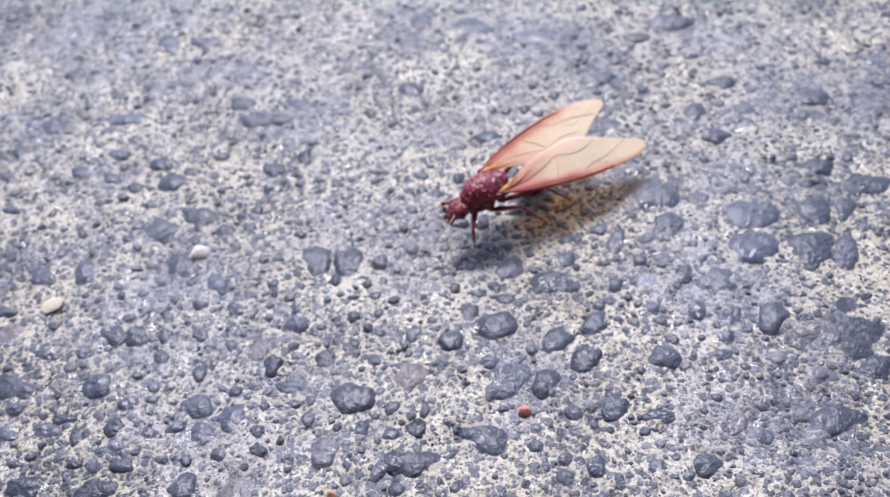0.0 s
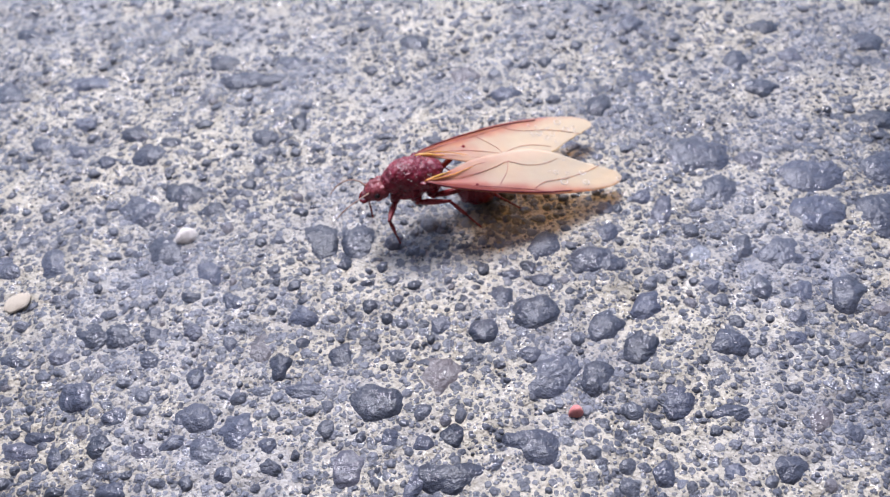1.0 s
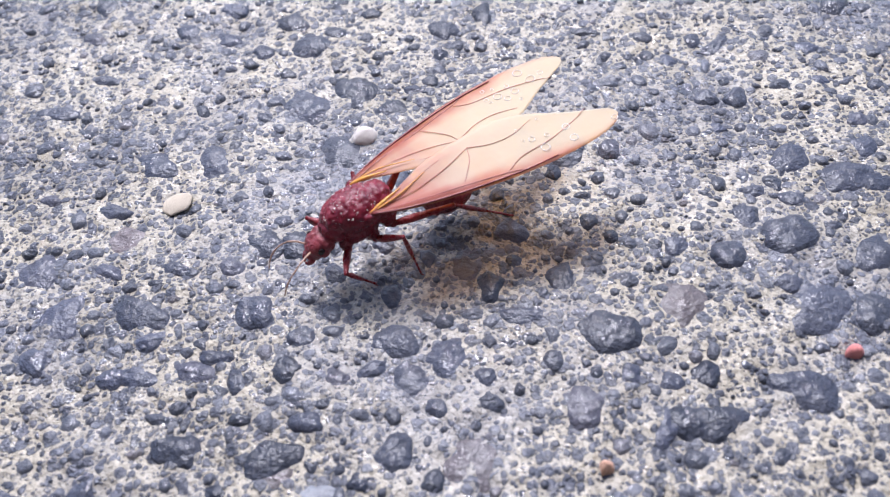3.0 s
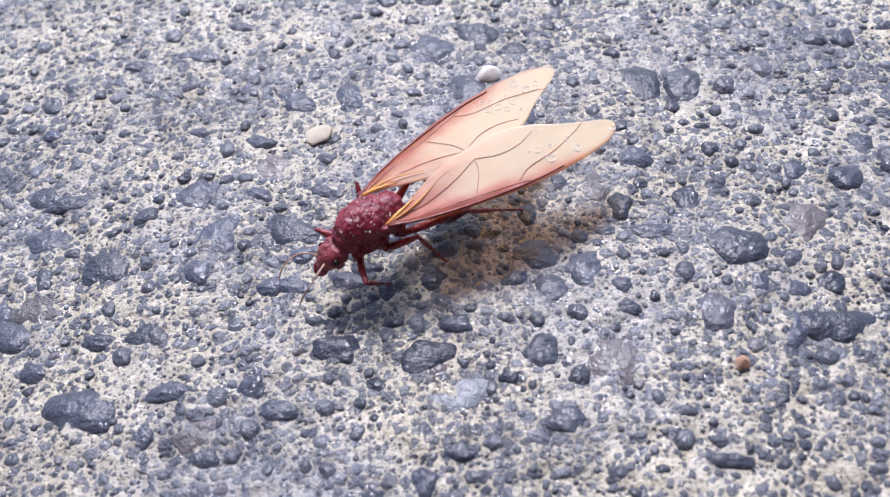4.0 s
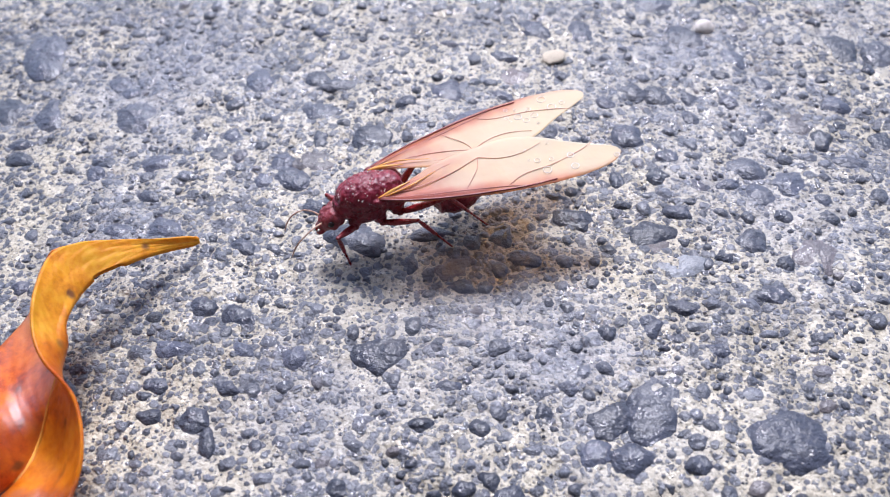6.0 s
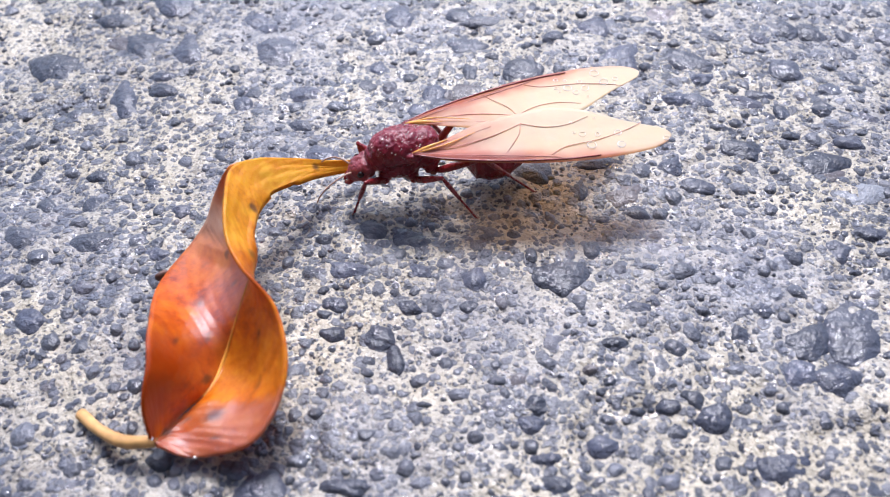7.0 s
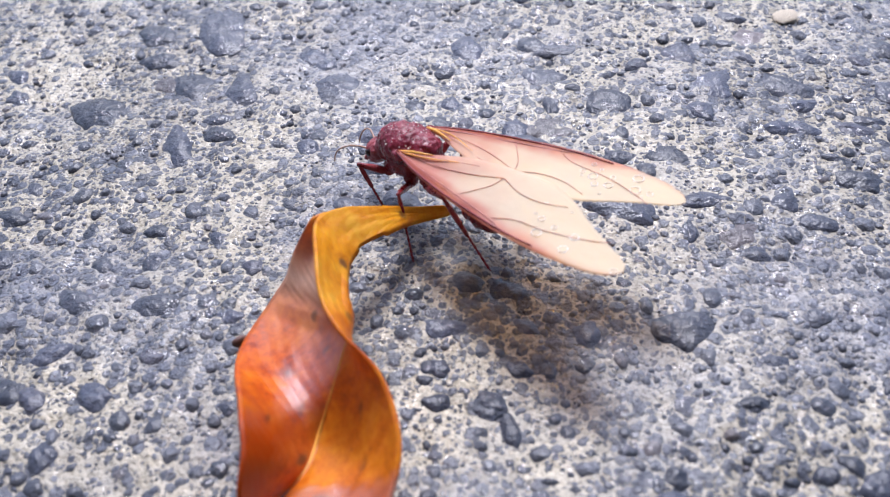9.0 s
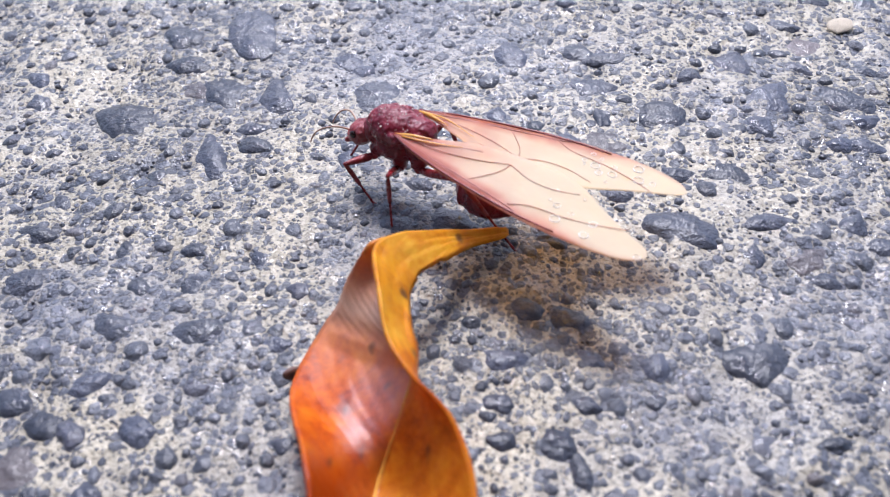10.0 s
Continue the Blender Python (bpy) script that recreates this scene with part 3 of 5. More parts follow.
BED_N = [(-38.5, 27.1, 2.0, 1.5, 52), (-38.4, 34.8, 0.8, 0.8, 126), (-38.3, 15.1, 0.9, 0.7, 32), (-38.2, 61.4, 1.1, 0.9, 136), (-38.2, 18.3, 0.8, 0.6, 58), (-38.1, 43.1, 0.9, 0.8, 167), (-38.0, 85.1, 0.8, 0.6, 139), (-37.8, 59.7, 0.7, 0.4, 163), (-37.2, 51.4, 1.2, 0.7, 103), (-37.0, 24.1, 1.6, 1.3, 42), (-36.9, 48.4, 0.9, 0.5, 166), (-36.8, 86.7, 1.3, 1.0, 128), (-36.7, 117.8, 2.7, 1.7, 110), (-36.5, 77.9, 0.9, 0.7, 132), (-36.4, 70.4, 0.9, 0.5, 163), (-36.3, 16.7, 0.5, 0.3, 14), (-36.2, 57.2, 1.8, 1.5, 158), (-35.8, 63.7, 1.7, 1.2, 153), (-35.2, 53.6, 0.8, 0.6, 111)]
BED_O = [(-35.2, 27.9, 3.0, 2.0, 64), (-35.0, 35.5, 1.2, 1.0, 89), (-34.7, 49.5, 0.7, 0.5, 162), (-34.7, 73.1, 0.9, 0.6, 162), (-34.5, 45.4, 2.2, 1.5, 15), (-34.1, 33.6, 0.5, 0.3, 177), (-33.9, 90.8, 1.7, 1.3, 145), (-33.7, 51.9, 1.1, 1.0, 144), (-33.2, 49.9, 0.8, 0.7, 140), (-33.2, 63.3, 1.7, 1.4, 140), (-33.1, 74.1, 0.6, 0.3, 162), (-32.7, 54.7, 1.3, 1.0, 156), (-32.6, 78.8, 2.3, 1.8, 144), (-32.4, 23.7, 1.0, 0.8, 4), (-32.4, 37.5, 1.4, 0.7, 177), (-32.3, 57.9, 0.7, 0.5, 134), (-32.2, 87.2, 1.9, 1.8, 9), (-32.1, 47.7, 1.3, 0.8, 165), (-31.9, 33.5, 0.8, 0.4, 85)]
BED_P = [(-31.7, 35.7, 0.9, 0.5, 177), (-31.2, 116.8, 2.5, 1.6, 157), (-30.5, 56.3, 0.9, 0.7, 129), (-30.3, 54.7, 1.0, 0.6, 165), (-30.2, 60.0, 1.1, 0.9, 127), (-30.2, 50.7, 1.0, 0.8, 142), (-30.1, 62.9, 1.0, 0.8, 120), (-30.1, 88.5, 1.2, 0.9, 154), (-30.1, 47.7, 0.6, 0.4, 103), (-30.0, 42.3, 0.7, 0.5, 83), (-30.0, 65.3, 0.9, 0.7, 119), (-29.8, 33.6, 1.3, 0.6, 178), (-29.5, 49.7, 0.4, 0.3, 155), (-29.4, 72.9, 2.1, 1.7, 109), (-29.0, 61.4, 0.5, 0.5, 134), (-28.6, 43.0, 0.9, 0.8, 40), (-28.3, 31.3, 0.5, 0.3, 0), (-28.1, 79.9, 2.4, 1.9, 97), (-27.6, 51.3, 1.1, 0.7, 12)]
BED_Q = [(-26.8, 66.4, 1.1, 0.7, 159), (-26.4, 44.8, 1.5, 1.3, 76), (-26.3, 47.6, 0.8, 0.6, 105), (-26.2, 62.4, 1.0, 0.8, 135), (-26.0, 57.4, 1.1, 0.8, 97), (-26.0, 35.4, 0.7, 0.4, 0), (-25.9, 26.0, 2.8, 2.4, 4), (-25.9, 53.5, 1.9, 1.4, 161), (-25.8, 88.4, 0.7, 0.6, 152), (-25.3, 39.1, 1.5, 1.1, 1), (-25.3, 69.3, 1.8, 1.2, 113), (-25.1, 50.2, 1.6, 1.4, 114), (-24.9, 77.5, 1.4, 1.1, 156), (-24.9, 31.1, 0.5, 0.4, 73), (-24.6, 58.6, 0.7, 0.6, 150), (-24.5, 33.4, 0.4, 0.4, 24), (-24.4, 101.2, 1.9, 1.3, 154), (-23.8, 42.4, 0.9, 0.8, 42), (-23.8, 29.9, 0.4, 0.4, 20)]
BED_R = [(-23.4, 55.2, 0.6, 0.5, 152), (-23.1, 47.8, 0.9, 0.8, 115), (-23.0, 33.3, 0.6, 0.3, 0), (-23.0, 60.6, 1.0, 0.7, 96), (-22.9, 79.6, 1.1, 0.8, 160), (-22.8, 65.4, 1.3, 1.0, 137), (-22.7, 29.1, 0.8, 0.6, 18), (-22.5, 32.2, 0.9, 0.7, 9), (-22.2, 77.9, 1.0, 0.8, 139), (-22.2, 35.2, 0.8, 0.7, 10), (-22.0, 51.4, 1.7, 1.5, 117), (-21.1, 97.4, 4.0, 1.5, 167), (-20.7, 82.2, 0.8, 0.7, 151), (-20.3, 84.1, 0.9, 0.8, 115), (-20.0, 55.1, 0.9, 0.7, 166), (-19.8, 87.6, 1.5, 1.3, 119), (-19.7, 49.8, 0.8, 0.8, 66), (-19.5, 47.9, 0.9, 0.8, 160), (-19.1, 52.6, 0.7, 0.6, 135)]
BED_S = [(-18.4, 57.4, 1.4, 1.0, 89), (-17.3, 39.0, 1.0, 0.5, 179), (-16.7, 99.6, 1.9, 1.3, 156), (-16.7, 29.6, 1.0, 0.8, 53), (-16.4, 54.4, 1.7, 0.9, 171), (-16.3, 62.5, 1.3, 1.1, 129), (-16.0, 89.0, 1.7, 0.9, 88), (-15.2, 35.3, 1.9, 0.6, 178), (-14.4, 71.4, 2.4, 2.0, 118), (-13.6, 33.1, 0.8, 0.6, 44), (-13.5, 37.1, 0.7, 0.6, 38), (-13.2, 46.8, 1.7, 1.5, 81), (-13.2, 57.7, 1.4, 1.1, 85), (-12.3, 68.2, 0.9, 0.8, 90), (-12.0, 60.6, 0.6, 0.5, 168), (-12.0, 49.2, 0.6, 0.5, 78), (-11.7, 34.7, 0.6, 0.4, 30), (-11.7, 56.8, 0.7, 0.5, 171), (-11.6, 59.2, 0.7, 0.7, 167)]
BED_T = [(-11.1, 47.5, 0.5, 0.4, 78), (-11.0, 36.4, 0.7, 0.4, 3), (-10.6, 70.9, 2.1, 1.7, 104), (-10.5, 52.4, 2.3, 1.8, 173), (-10.3, 65.4, 0.8, 0.5, 170), (-9.7, 48.9, 1.0, 0.7, 78), (-9.7, 46.7, 0.4, 0.4, 2), (-8.7, 67.2, 0.7, 0.6, 83), (-8.2, 44.6, 1.6, 1.1, 64), (-7.6, 60.2, 0.6, 0.6, 177), (-7.6, 62.9, 0.8, 0.6, 78), (-7.3, 70.3, 1.1, 0.9, 81), (-7.0, 48.1, 0.9, 0.8, 3), (-6.9, 67.3, 0.7, 0.5, 80), (-6.9, 58.6, 0.5, 0.4, 174), (-6.8, 84.9, 1.5, 0.6, 169), (-6.6, 57.7, 0.4, 0.4, 67), (-6.0, 64.5, 0.7, 0.6, 174), (-5.9, 77.7, 0.9, 0.5, 169)]
BED_U = [(-5.3, 44.8, 3.1, 1.5, 174), (-4.8, 57.3, 0.5, 0.4, 35), (-4.5, 48.4, 1.1, 1.0, 47), (-4.0, 59.7, 1.2, 1.2, 47), (-3.7, 67.8, 0.4, 0.4, 64), (-3.6, 50.1, 0.8, 0.5, 74), (-2.8, 64.5, 0.5, 0.4, 74), (-2.1, 100.0, 2.0, 1.7, 119), (-2.1, 54.3, 0.5, 0.4, 29), (-1.9, 80.8, 0.9, 0.7, 79), (-1.4, 78.6, 1.1, 0.5, 170), (-1.3, 45.6, 0.9, 0.7, 67), (-0.4, 79.8, 1.1, 0.9, 75), (-0.3, 58.3, 1.3, 1.2, 16), (-0.0, 71.1, 0.7, 0.7, 46), (0.1, 116.5, 2.5, 1.7, 93), (0.6, 54.4, 0.6, 0.4, 1), (1.1, 68.8, 0.6, 0.5, 72), (1.8, 46.7, 2.5, 1.5, 150)]
BED_V = [(1.8, 61.8, 1.1, 1.0, 59), (2.0, 71.1, 0.8, 0.8, 56), (2.0, 75.2, 1.0, 0.9, 1), (2.4, 82.6, 1.0, 0.9, 60), (2.7, 68.2, 0.9, 0.7, 66), (2.9, 79.0, 1.2, 0.5, 76), (2.9, 65.5, 0.9, 0.7, 63), (3.0, 64.1, 1.1, 0.7, 174), (3.3, 55.1, 1.1, 0.9, 4), (4.5, 59.4, 2.0, 1.8, 24), (4.5, 74.8, 1.3, 1.0, 70), (4.6, 52.6, 2.6, 2.0, 57), (4.7, 81.4, 1.7, 0.8, 40), (4.9, 64.7, 1.0, 0.7, 114), (5.9, 62.9, 1.0, 0.8, 2), (6.6, 47.0, 0.8, 0.7, 38), (6.7, 67.1, 1.9, 1.6, 11), (6.8, 48.7, 0.6, 0.5, 5), (6.9, 89.2, 1.7, 1.2, 166)]
BED_W = [(7.2, 113.6, 3.1, 2.2, 163), (8.0, 71.8, 0.7, 0.6, 62), (8.2, 51.8, 1.7, 1.2, 60), (9.8, 72.7, 0.6, 0.4, 176), (10.2, 57.1, 1.8, 1.5, 20), (11.4, 64.4, 2.6, 1.6, 176), (11.4, 42.5, 1.2, 1.0, 72), (11.6, 75.3, 0.9, 0.8, 36), (12.1, 79.7, 1.0, 0.9, 20), (12.7, 54.3, 1.9, 1.5, 38), (12.8, 67.4, 1.3, 1.1, 34), (13.3, 70.3, 1.0, 0.8, 24), (14.4, 48.5, 1.6, 1.2, 71), (14.5, 70.3, 0.7, 0.6, 56), (14.6, 58.5, 1.7, 1.2, 53), (16.2, 109.1, 3.4, 1.8, 168), (16.3, 85.2, 1.6, 1.2, 66), (16.7, 41.4, 1.0, 0.8, 60), (17.4, 63.1, 1.2, 0.8, 75)]
BED_X = [(17.4, 71.2, 1.1, 0.9, 28), (17.5, 78.1, 0.8, 0.5, 176), (18.2, 46.6, 1.6, 0.9, 175), (18.7, 69.0, 2.1, 1.0, 66), (19.2, 56.5, 0.8, 0.7, 59), (19.3, 40.5, 0.8, 0.6, 68), (20.1, 53.3, 1.7, 1.4, 7), (20.5, 59.6, 1.0, 0.9, 43), (20.9, 57.7, 0.8, 0.7, 16), (21.0, 41.3, 1.5, 1.2, 5), (22.0, 88.8, 1.5, 1.3, 174), (23.2, 98.5, 1.6, 1.4, 76), (24.4, 76.3, 3.3, 2.5, 176), (24.6, 63.2, 1.8, 0.9, 73), (24.9, 58.9, 1.6, 1.1, 69), (25.0, 70.9, 1.9, 1.6, 61), (25.8, 52.7, 0.9, 0.8, 9), (26.6, 54.7, 1.1, 0.9, 55), (26.9, 43.3, 1.1, 0.9, 14)]
BED_Y = [(28.0, 57.3, 1.4, 0.9, 67), (28.1, 61.8, 2.0, 1.8, 43), (28.4, 49.7, 0.7, 0.6, 41), (29.1, 106.7, 2.2, 1.3, 169), (29.4, 74.2, 1.7, 1.3, 0), (31.9, 56.3, 2.1, 1.4, 64), (32.8, 89.6, 1.9, 1.4, 69), (32.9, 66.0, 2.7, 2.2, 10), (33.9, 84.5, 2.0, 1.4, 175), (34.0, 44.3, 2.7, 1.6, 0), (34.5, 70.9, 2.9, 2.3, 9), (34.6, 109.7, 3.3, 1.9, 170), (37.5, 94.7, 1.9, 1.4, 175), (38.7, 54.3, 4.3, 3.1, 52), (38.7, 65.0, 2.8, 2.3, 39), (39.0, 89.1, 1.6, 1.4, 43), (39.4, 49.3, 2.0, 1.4, 53), (41.0, 70.8, 2.5, 1.9, 55), (41.8, 63.7, 2.6, 1.4, 64)]
BED_Z = [(43.9, 77.1, 1.9, 1.6, 22), (44.3, 70.3, 2.3, 1.1, 65), (47.7, 74.0, 3.6, 1.8, 174), (47.8, 89.8, 2.0, 1.7, 15)]
# The first brown stone stands in for a dark, tarlike wet patch.
BROWN_STONES = [(-34.5, 43.6, 1.7, 0.8, 25), (-20.5, 59.6, 1.7, 1.5, 128), (-4.9, 54.0, 2.1, 1.8, 66), (-51.1, 40.8, 1.5, 1.3, 20), (-21.1, 43.4, 1.9, 1.7, 53), (-64.9, 52.5, 2.0, 1.4, 157), (-46.8, 65.3, 1.8, 1.4, 160), (-101.6, 21.1, 2.4, 1.7, 157), (-100.0, 58.9, 1.5, 1.2, 145), (24.9, 44.9, 1.5, 0.9, 66), (2.6, 93.2, 1.8, 1.7, 125)]
PALE_STONES = [(-32.4, 41.9, 2.3, 1.4, 13), (20.6, 62.9, 1.4, 1.1, 68)]
BEDS = (BED_A, BED_B, BED_C, BED_D, BED_E, BED_F, BED_G, BED_H, BED_I, BED_J, BED_K, BED_L, BED_M, BED_N, BED_O, BED_P, BED_Q, BED_R, BED_S, BED_T, BED_U, BED_V, BED_W, BED_X, BED_Y, BED_Z)


def stone_form(seed, sides, rings):
    """A crushed stone seen from above: a rounded polygon that fills a unit square, domed from 0 to about 1, with a skirt below."""
    rng = random.Random(seed)
    n = rng.choice((5, 6, 6, 7))
    cuts = [(2 * math.pi * (k + rng.uniform(-0.3, 0.3)) / n, rng.uniform(0.74, 1.0)) for k in range(n)]
    power, bulge = rng.uniform(7, 13), rng.uniform(2.4, 4.5)
    tilt = (rng.uniform(-0.16, 0.16), rng.uniform(-0.16, 0.16))
    shift = Vector((rng.uniform(0, 50), rng.uniform(0, 50), 0))
    rim = []
    for k in range(sides):
        w = 2 * math.pi * k / sides
        r = sum(max(0.0, math.cos(w - a) / d) ** power for a, d in cuts) ** (-1 / power)
        edge = Vector((math.cos(w), math.sin(w), 0))
        r *= 1 + 0.12 * noise.noise(edge * 1.7 + shift) + 0.07 * noise.noise(edge * 4.5 + shift)
        rim.append((r * math.cos(w), r * math.sin(w)))
    lo = [min(p[c] for p in rim) for c in (0, 1)]
    hi = [max(p[c] for p in rim) for c in (0, 1)]
    rim = [tuple(2 * (p[c] - lo[c]) / (hi[c] - lo[c]) - 1 for c in (0, 1)) for p in rim]
    verts, faces = [(0.0, 0.0, 1.0)], []
    steps = [math.sin(0.5 * math.pi * (k + 1) / rings) for k in range(rings)] + [1.05]
    for s in steps:
        for x, y in rim:
            z = 1 - s ** bulge if s <= 1 else -0.7
            if s < 1:
                p = Vector((x * s, y * s, 0)) + shift
                z *= 1 + 0.3 * noise.noise(p * 1.5) + 0.16 * noise.noise(p * 3.6)
                z += (tilt[0] * x + tilt[1] * y) * s * (1 - s) * 2
            verts.append((x * s, y * s, z))
    faces += [(0, 1 + k, 1 + (k + 1) % sides) for k in range(sides)]
    for ring in range(len(steps) - 1):
        a, b = 1 + ring * sides, 1 + (ring + 1) * sides
        for k in range(sides):
            m = (k + 1) % sides
            faces += [(a + k, b + k, b + m), (a + k, b + m, a + m)]
    return verts, faces


def stone_mesh(name, seed, mat, sides=28, rings=7):
    mesh = bpy.data.meshes.new(name)
    verts, faces = stone_form(seed, sides, rings)
    mesh.from_pydata(verts, [], faces)
    mesh.materials.append(mat)
    mesh.polygons.foreach_set("use_smooth", [True] * len(faces))
    return mesh


def stone_height(a, b, proud):
    return min(0.24 + 0.11 * min(a, b), 0.44) * proud


def place_stone(name, mesh, x, y, a, b, turn, proud):
    ob = new(name, mesh)
    ob.parent = GROUND
    ob.matrix_basis = pose(x * MM, y * MM, (ground_z(x, y) - 0.12) * MM, 0, 0, turn) @ Matrix.Diagonal((1.1 * a * MM, 1.1 * b * MM, stone_height(a, b, proud) * MM, 1))
    return ob


TAKEN = {}


def claim(x, y, r):
    for i in range(int((x - r) // 2), int((x + r) // 2) + 1):
        for j in range(int((y - r) // 2), int((y + r) // 2) + 1):
            TAKEN.setdefault((i, j), []).append((x, y, r))


def is_free(x, y, r, slack):
    for i in range(int((x - r) // 2), int((x + r) // 2) + 1):
        for j in range(int((y - r) // 2), int((y + r) // 2) + 1):
            for px, py, pr in TAKEN.get((i, j), ()):
                if (px - x) ** 2 + (py - y) ** 2 < (slack * (pr + r)) ** 2:
                    return False
    return True


def in_sight(x, y):
    """The stretch of paving along the walk that is strewn with small stones."""
    return (y < min(140, 92 + 0.9 * (x + 127)) and y > (30 if x > 10 else 20 if x > -40 else 2) and (x < 35 or y > 24 + 2.5 * (x - 35)))


def build_stones():
    rng = random.Random(4)
    shapes = {mat: [stone_mesh("stone", 40 * k + n, mat) for n in range(24 if mat is STONE else 5)]
              for k, mat in enumerate((STONE, STONE_BROWN, STONE_PALE))}
    beds = [(STONE, row) for bed in BEDS for row in bed] + [(STONE_BROWN, row) for row in BROWN_STONES] + [(STONE_PALE, row) for row in PALE_STONES]
    beds.sort(key=lambda r: -r[1][2] * r[1][3])
    joined = []
    for k, (mat, (x, y, a, b, turn)) in enumerate(beds):
        turn += rng.choice((0, 180))
        if k < 296 or mat is not STONE:
            place_stone("stone", rng.choice(shapes[mat]), x, y, a, b, turn, rng.uniform(0.75, 1.2) if mat is STONE else 0.6)
        else:
            joined.append((x, y, a, b, radians(turn)))
        for k in (-0.5, 0.0, 0.5):
            step = (a - b) * k * 2
            claim(x + step * math.cos(radians(turn)), y + step * math.sin(radians(turn)), b * 0.98)
    # middling and small stones fill the space between
    for _ in range(30000):
        x, y = rng.uniform(-138, 74), rng.uniform(0, 142)
        r = 0.34 + 0.75 * rng.random() ** 2.6
        lumpy = noise.noise(Vector((x / 16, y / 16, 3.0)))
        if not in_sight(x, y) or rng.random() > 0.7 + 0.7 * lumpy or not is_free(x, y, r, 0.95):
            continue
        claim(x, y, r)
        joined.append((x, y, r, r * rng.uniform(0.7, 1.0), rng.uniform(0, 6.283)))
    small = []
    for _ in range(75000):
        x, y = rng.uniform(-138, 74), rng.uniform(0, 142)
        r = 0.13 + 0.25 * rng.random() ** 1.5
        if not in_sight(x, y) or not is_free(x, y, r, 1.0):
            continue
        claim(x, y, r)
        small.append((x, y, r, r * rng.uniform(0.7, 1.0), rng.uniform(0, 6.283)))
    for name, rows, kinds, label in (("gravel", joined, [stone_form(200 + n, 14, 4) for n in range(12)], "dark blue-grey gravel set in the paving"),
                                     ("grit", small, [stone_form(300 + n, 8, 2) for n in range(10)], "fine dark grit set in the paving")):
        forms = [(np.array(v), np.array(f)) for v, f in kinds]
        verts, faces, base = [], [], 0
        for x, y, a, b, turn in rows:
            co, fs = forms[rng.randrange(len(forms))]
            h = stone_height(a, b, rng.uniform(0.7, 1.15)) if a > 0.5 else 0.08 + b * rng.uniform(0.2, 0.4)
            px, py = co[:, 0] * a, co[:, 1] * b
            verts.append(np.stack([x + px * math.cos(turn) - py * math.sin(turn), y + px * math.sin(turn) + py * math.cos(turn),
                                   ground_z(x, y) - 0.12 + rng.uniform(-0.06, 0.06) + co[:, 2] * h], 1) * MM)
            faces.append(fs + base)
            base += len(co)
        mesh = bpy.data.meshes.new(name)
        mesh.from_pydata(np.concatenate(verts).tolist(), [], np.concatenate(faces).tolist())
        mesh.materials.append(STONE_SMALL)
        mesh.polygons.foreach_set("use_smooth", [True] * len(mesh.polygons))
        ob = tagged(new(name, mesh), label, kind="stuff")
        ob.parent = GROUND


def loose_pebble(x, y, a, b, h, turn, mat, label, seed):
    mesh = stone_mesh("pebble", seed, mat, 16, 5)
    ob = new("pebble", mesh)
    ob.matrix_basis = pose(x * MM, y * MM, (ground_z(x, y) + 0.2) * MM, 0, 0, turn) @ Matrix.Diagonal((a * MM, b * MM, 2 * h * MM, 1))
    return tagged(ob, label, "pebble")


loose_pebble(-27.6, 74.3, 1.1, 1.0, 0.34, 30, WHITE_PEBBLE, "small chalky white pebble lying on the dark paving stones", 401)
loose_pebble(-43.1, 68.6, 1.3, 0.95, 0.1, 30, CREAM_PEBBLE, "small flat cream pebble half sunk in the paving", 402)
loose_pebble(5.8, 48.9, 0.62, 0.5, 0.3, 0, PINK_PEBBLE, "tiny coral pink pebble lying on the paving", 403)
loose_pebble(-12.6, 42.2, 0.55, 0.5, 0.32, 50, ORANGE_PEBBLE, "tiny pale orange pebble lying on the paving", 404)


# ---- the fallen leaf ----
# Cross-sections of the curled blade from stalk to tip: middle x, y, z (mm), then for either side its width (mm), bearing and rise (degrees).
LEAF_SECTIONS = [
    (-81.8, 14.3, 2.0, 0.3, -111, 60, 0.3, -40, 0),
    (-81.4, 16.7, 0.8, 4.1, -118, 68, 3.8, -53, 9),
    (-79.9, 19.5, 0.6, 6.3, -136, 62, 7.6, -47, 20),
    (-79.3, 22.0, 1.2, 6.3, -155, 51, 8.0, -35, 29),
    (-78.2, 24.0, 4.0, 7.8, 160, -12, 4.6, -30, 33),
    (-77.4, 26.6, 6.0, 10.0, 143, -27, 3.0, -91, 38),
    (-77.9, 28.5, 6.5, 8.0, 141, -28, 2.9, -118, 39),
    (-78.4, 31.9, 5.5, 4.6, 155, -10, 4.3, -120, 51),
    (-77.9, 33.9, 5.0, 3.8, 169, 35, 3.8, -176, 45),
    (-76.9, 35.1, 4.7, 3.3, 160, 31, 3.3, 162, 37),
    (-75.9, 36.6, 4.1, 2.1, 144, 28, 2.1, 150, 39),
    (-74.7, 38.7, 2.7, 1.2, 131, 41, 1.2, 135, 55),
    (-72.9, 40.1, 2.0, 0.7, 101, 44, 0.7, 108, 62),
    (-72.4, 40.7, 1.8, 0.2, 101, 44, 0.2, 108, 62),
]


# Dark blemishes on the blade: place along it, place across it, radius (mm)
SPOTS = [(0.17, 0.42, 0.75), (0.40, -0.5, 0.5), (0.22, -0.12, 0.6), (0.33, -0.3, 0.4), (0.12, 0.2, 0.4), (0.28, 0.6, 0.35), (0.36, 0.5, 0.4), (0.30, -0.7, 0.4), (0.45, -0.2, 0.35), (0.15, 0.75, 0.4), (0.7, 0.3, 0.45), (0.78, -0.3, 0.4)]


